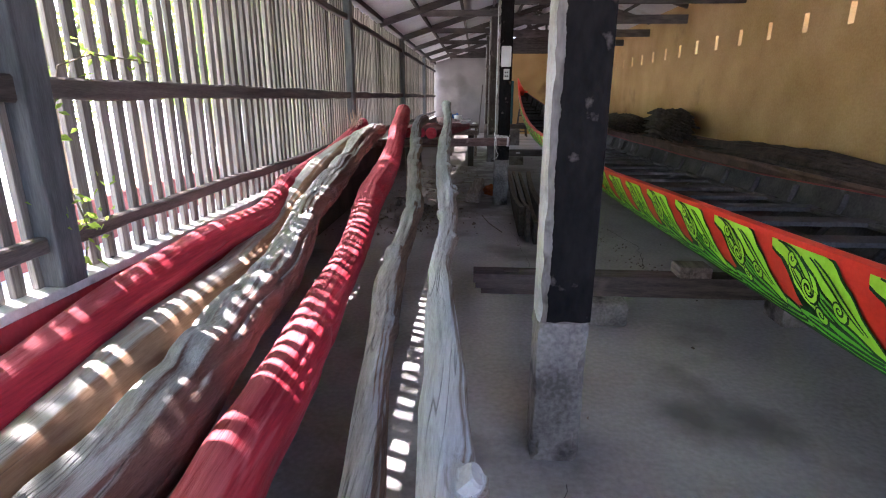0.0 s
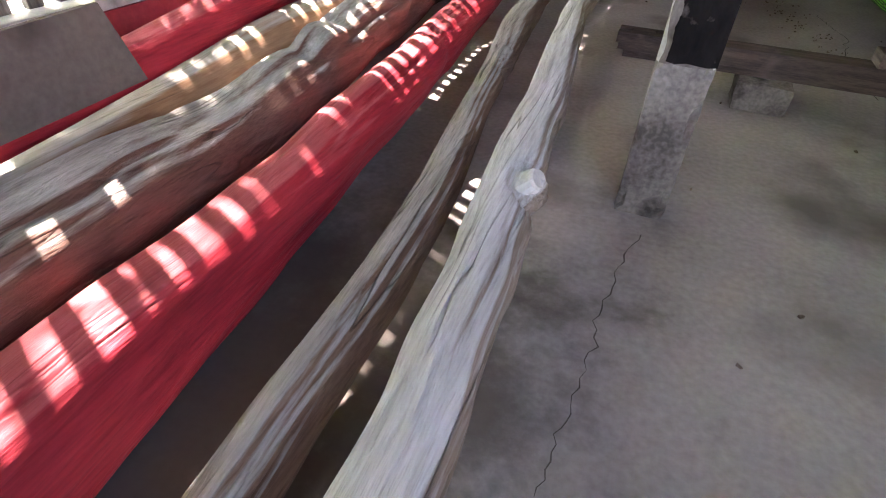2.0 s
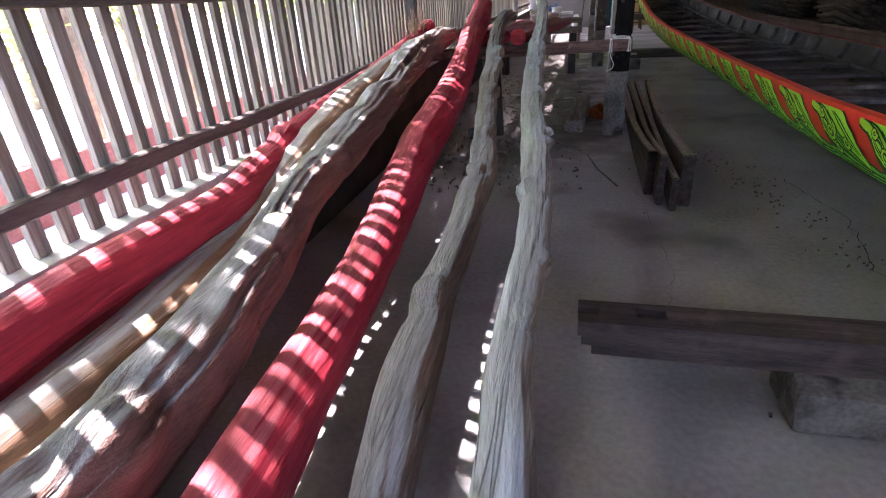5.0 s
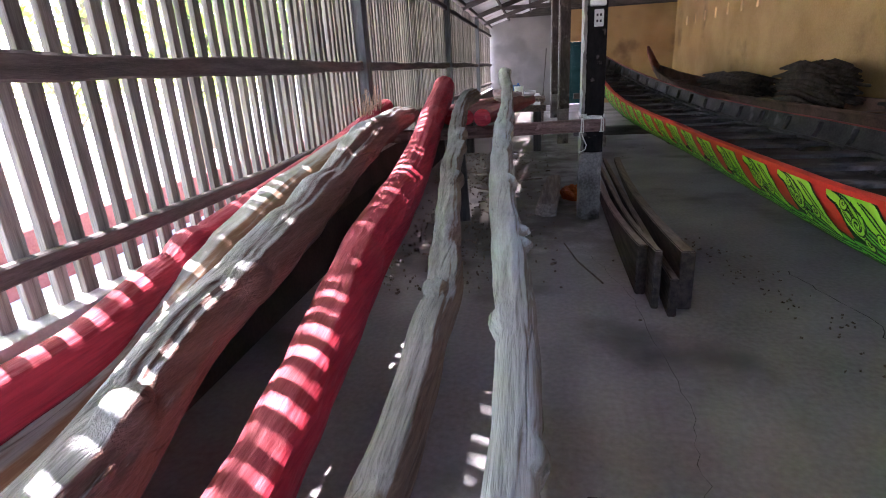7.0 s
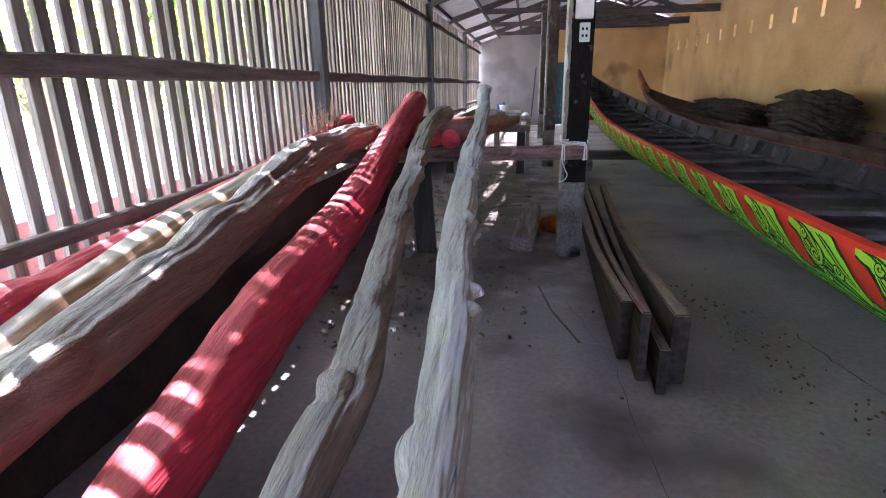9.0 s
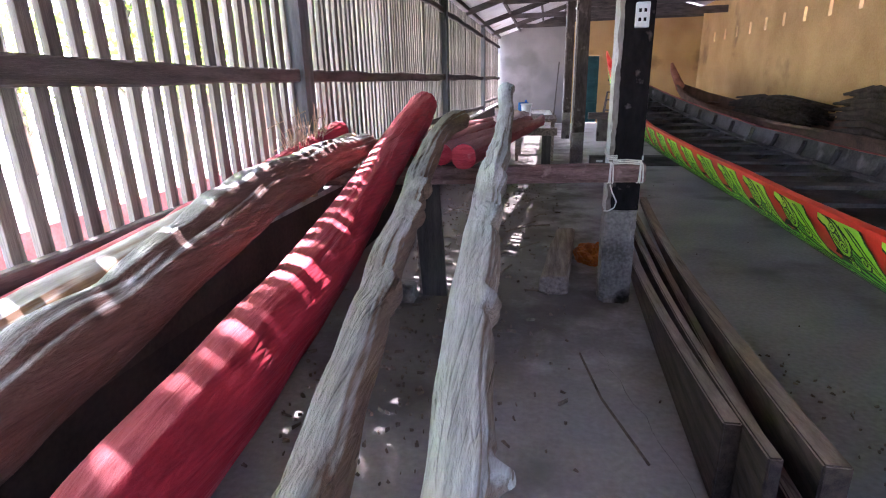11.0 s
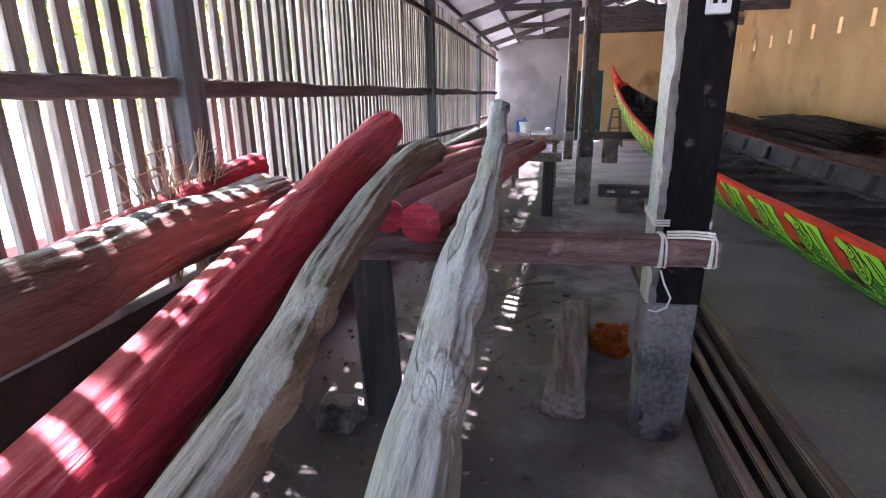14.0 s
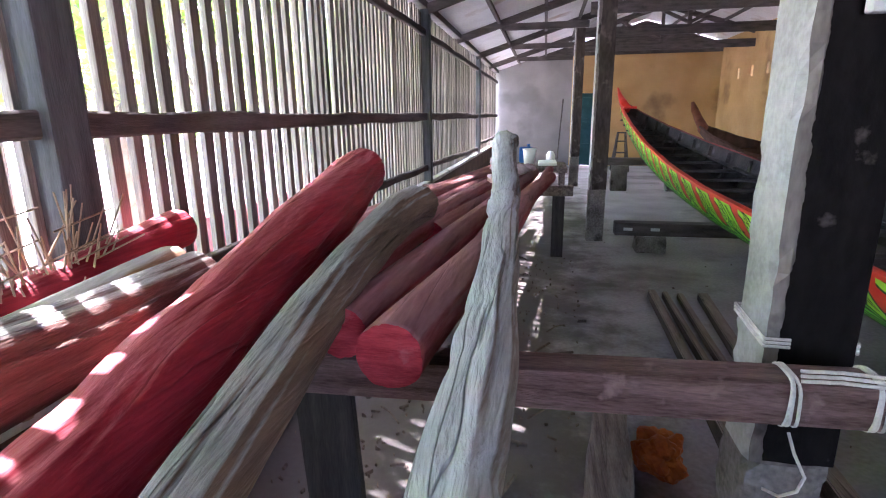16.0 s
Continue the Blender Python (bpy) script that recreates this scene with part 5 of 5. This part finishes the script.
for k in range(1100):
    y = rr.uniform(6.2, 12.0)
    x = min(0.34, rr.gauss(-0.45, 0.38))
    if x < -1.28:
        continue
    big = rr.random() < 0.12
    chip(x, y, rr.uniform(0.012, 0.035) if big else rr.uniform(0.003, 0.013), rr.uniform(0.003, 0.009) if big else rr.uniform(0.0015, 0.006), rr.uniform(0, 6.3), rr.uniform(0.003, 0.014))
for k in range(110):
    q = rr.random()
    chip(1.35 + 0.5 * q + rr.gauss(0, 0.10), 7.4 - 2.6 * q + rr.gauss(0, 0.18), rr.uniform(0.002, 0.011), rr.uniform(0.0015, 0.006), rr.uniform(0, 6.3))
for k in range(60):
    chip(rr.uniform(0.35, 4.2), rr.uniform(0.5, 20), rr.uniform(0.003, 0.012), rr.uniform(0.002, 0.008), rr.uniform(0, 6.3))
tagged(new("floor_litter", raw_mesh("floor_litter", vs, fs, LIT)), "scattered wood chips, bark and dirt on the floor", "litter", kind="stuff")


def stick(pts, r, label):
    return tagged(mesh_object("stick", tube(pts, r, 6), LIT), label, "stick", "sticks on the floor")


for k in range(22):
    x, y, a, l = rr.uniform(-0.9, 0.2), rr.uniform(8.0, 10.6), rr.uniform(0, 3.1), rr.uniform(0.05, 0.26)
    c, s = math.cos(a) * l, math.sin(a) * l
    stick([(x - c, y - s, 0.012), (x, y + rr.uniform(-0.03, 0.03), 0.02), (x + c, y + s, 0.012)], rr.uniform(0.003, 0.008), "thin dark stick lying on the floor under the trestle")
for pts in ([(0.40, 7.25, 0.008), (0.47, 6.85, 0.01), (0.60, 6.45, 0.008)],):
    stick(pts, 0.006, "thin stick lying on the open floor")
CRACK = mat("crack_dirt", (0.045, 0.04, 0.037), (0.10, 0.09, 0.08), 9, 0.95, 0.0)


def crack(points, w, seed):
    r = random.Random(seed)
    vs, fs = [], []
    P = []
    for (x0, y0), (x1, y1) in zip(points, points[1:]):
        for k in range(12):
            q = k / 12
            P.append((x0 + (x1 - x0) * q + r.gauss(0, 0.010), y0 + (y1 - y0) * q))
    for x, y in P:
        ww = w * r.uniform(0.2, 1.2)
        vs += [(x - ww, y, 0.004), (x + ww, y, 0.004)]
    for i in range(len(P) - 1):
        fs.append((2 * i, 2 * i + 1, 2 * i + 3, 2 * i + 2))
    return tagged(new("floor_crack", raw_mesh("floor_crack", vs, fs, CRACK)), "jagged dark crack in the concrete floor", "crack", kind="structure")


crack([(0.66, 2.66), (0.60, 2.2), (0.58, 1.8), (0.55, 1.5)], 0.0022, 1)
crack([(1.75, 6.7), (1.9, 6.0), (1.75, 5.3), (1.85, 4.6)], 0.003, 2)
crack([(0.50, 7.3), (0.75, 6.2), (0.8, 5.2), (0.72, 4.6)], 0.0011, 3)

# ---------------------------------------------------------------- outside
BRICK = mat("outside_red_wall", (0.30, 0.09, 0.07), (0.46, 0.17, 0.13), 4, 0.9, 0.3, 40)
tagged(mesh_object("yard_wall", box(-3.9, -3.75, -12, 40, -0.16, 0.32, 0.01), BRICK), "low faded red wall across the yard", "wall", kind="structure")


def tree(x, y, h, spread, n, seed, label, high=0):
    t = thing("tree", label, "tree", (x, y, -0.16), "trees outside the fence")
    r = random.Random(seed)
    top = Vector((r.uniform(-0.3, 0.3), r.uniform(-0.3, 0.3), h * 0.7))
    part("trunk", tube([(0, 0, 0), (0.05, 0.03, h * 0.3), top * 0.8, top], [0.10, 0.08, 0.05, 0.02], 8), BARK, t, "", True)
    cs = []
    for k in range(9):
        a = r.uniform(0, math.tau)
        base = Vector((0.05, 0.03, h * r.uniform(0.15, 0.5)))
        tip = Vector((math.cos(a) * spread * r.uniform(0.4, 1), math.sin(a) * spread * r.uniform(0.4, 1), h * r.uniform(0.25, 1.0)))
        part("limb", tube([base, (base + tip) / 2 + Vector((0, 0, 0.15)), tip], [0.035, 0.022, 0.008], 5), BARK, t)
        cs += [tip, (base + tip) / 2]
    # Upper leaves out of view, placed to dapple the sun on logs and floor.
    if high:
        tops = [Vector((r.uniform(-0.8, 0.8), r.uniform(-1.0, 1.0), r.uniform(4.5, 7.4))) for k in range(34)]
        for c in tops[::5]:
            part("limb", tube([top * 0.6, (top * 0.6 + c) / 2 + Vector((0, 0, 0.1)), c], [0.03, 0.018, 0.006], 5), BARK, t)
        o = new("upper_crown", leaf_mesh(high, lambda r: r.choice(tops) + Vector((r.gauss(0, 0.17), r.gauss(0, 0.17), r.gauss(0, 0.15))), 0.16, seed + 500, "upper_crown"))
        o.parent = t
    o = new("crown", leaf_mesh(n, lambda r: r.choice(cs) + Vector((r.gauss(0, 0.33), r.gauss(0, 0.33), r.gauss(0, 0.30))), 0.15, seed, "crown"))
    o.parent = t


NEAR_TREES = [(-4.6, -0.4, 3000, 2600), (-4.6, 1.4, 5200, 2600), (-4.6, 2.7, 6400, 1800), (-4.7, 4.4, 5200, 0), (-4.9, 5.9, 2800, 300), (-4.9, 7.4, 2600, 1600), (-4.8, 9.0, 3200, 1300),
              (-4.8, 10.6, 4200, 1600), (-5.0, 12.3, 4200, 4200), (-5.0, 14.0, 3800, 4200), (-5.2, 15.8, 2400, 2600), (-5.2, 17.6, 1800, 2600)]
for k, (x, y, n, high) in enumerate(NEAR_TREES):
    tree(x, y, 7.6, 1.3, n, 90 + k, "tall sparse leafy tree close beyond the fence", high)
rr = random.Random(8)
for k in range(15):
    tree(rr.uniform(-9.5, -6.5), -5.5 + 2.3 * k + rr.uniform(-0.5, 0.5), rr.uniform(3.2, 5.2), 1.3, 1500, 40 + k, "leafy green tree in sunlight beyond the fence")
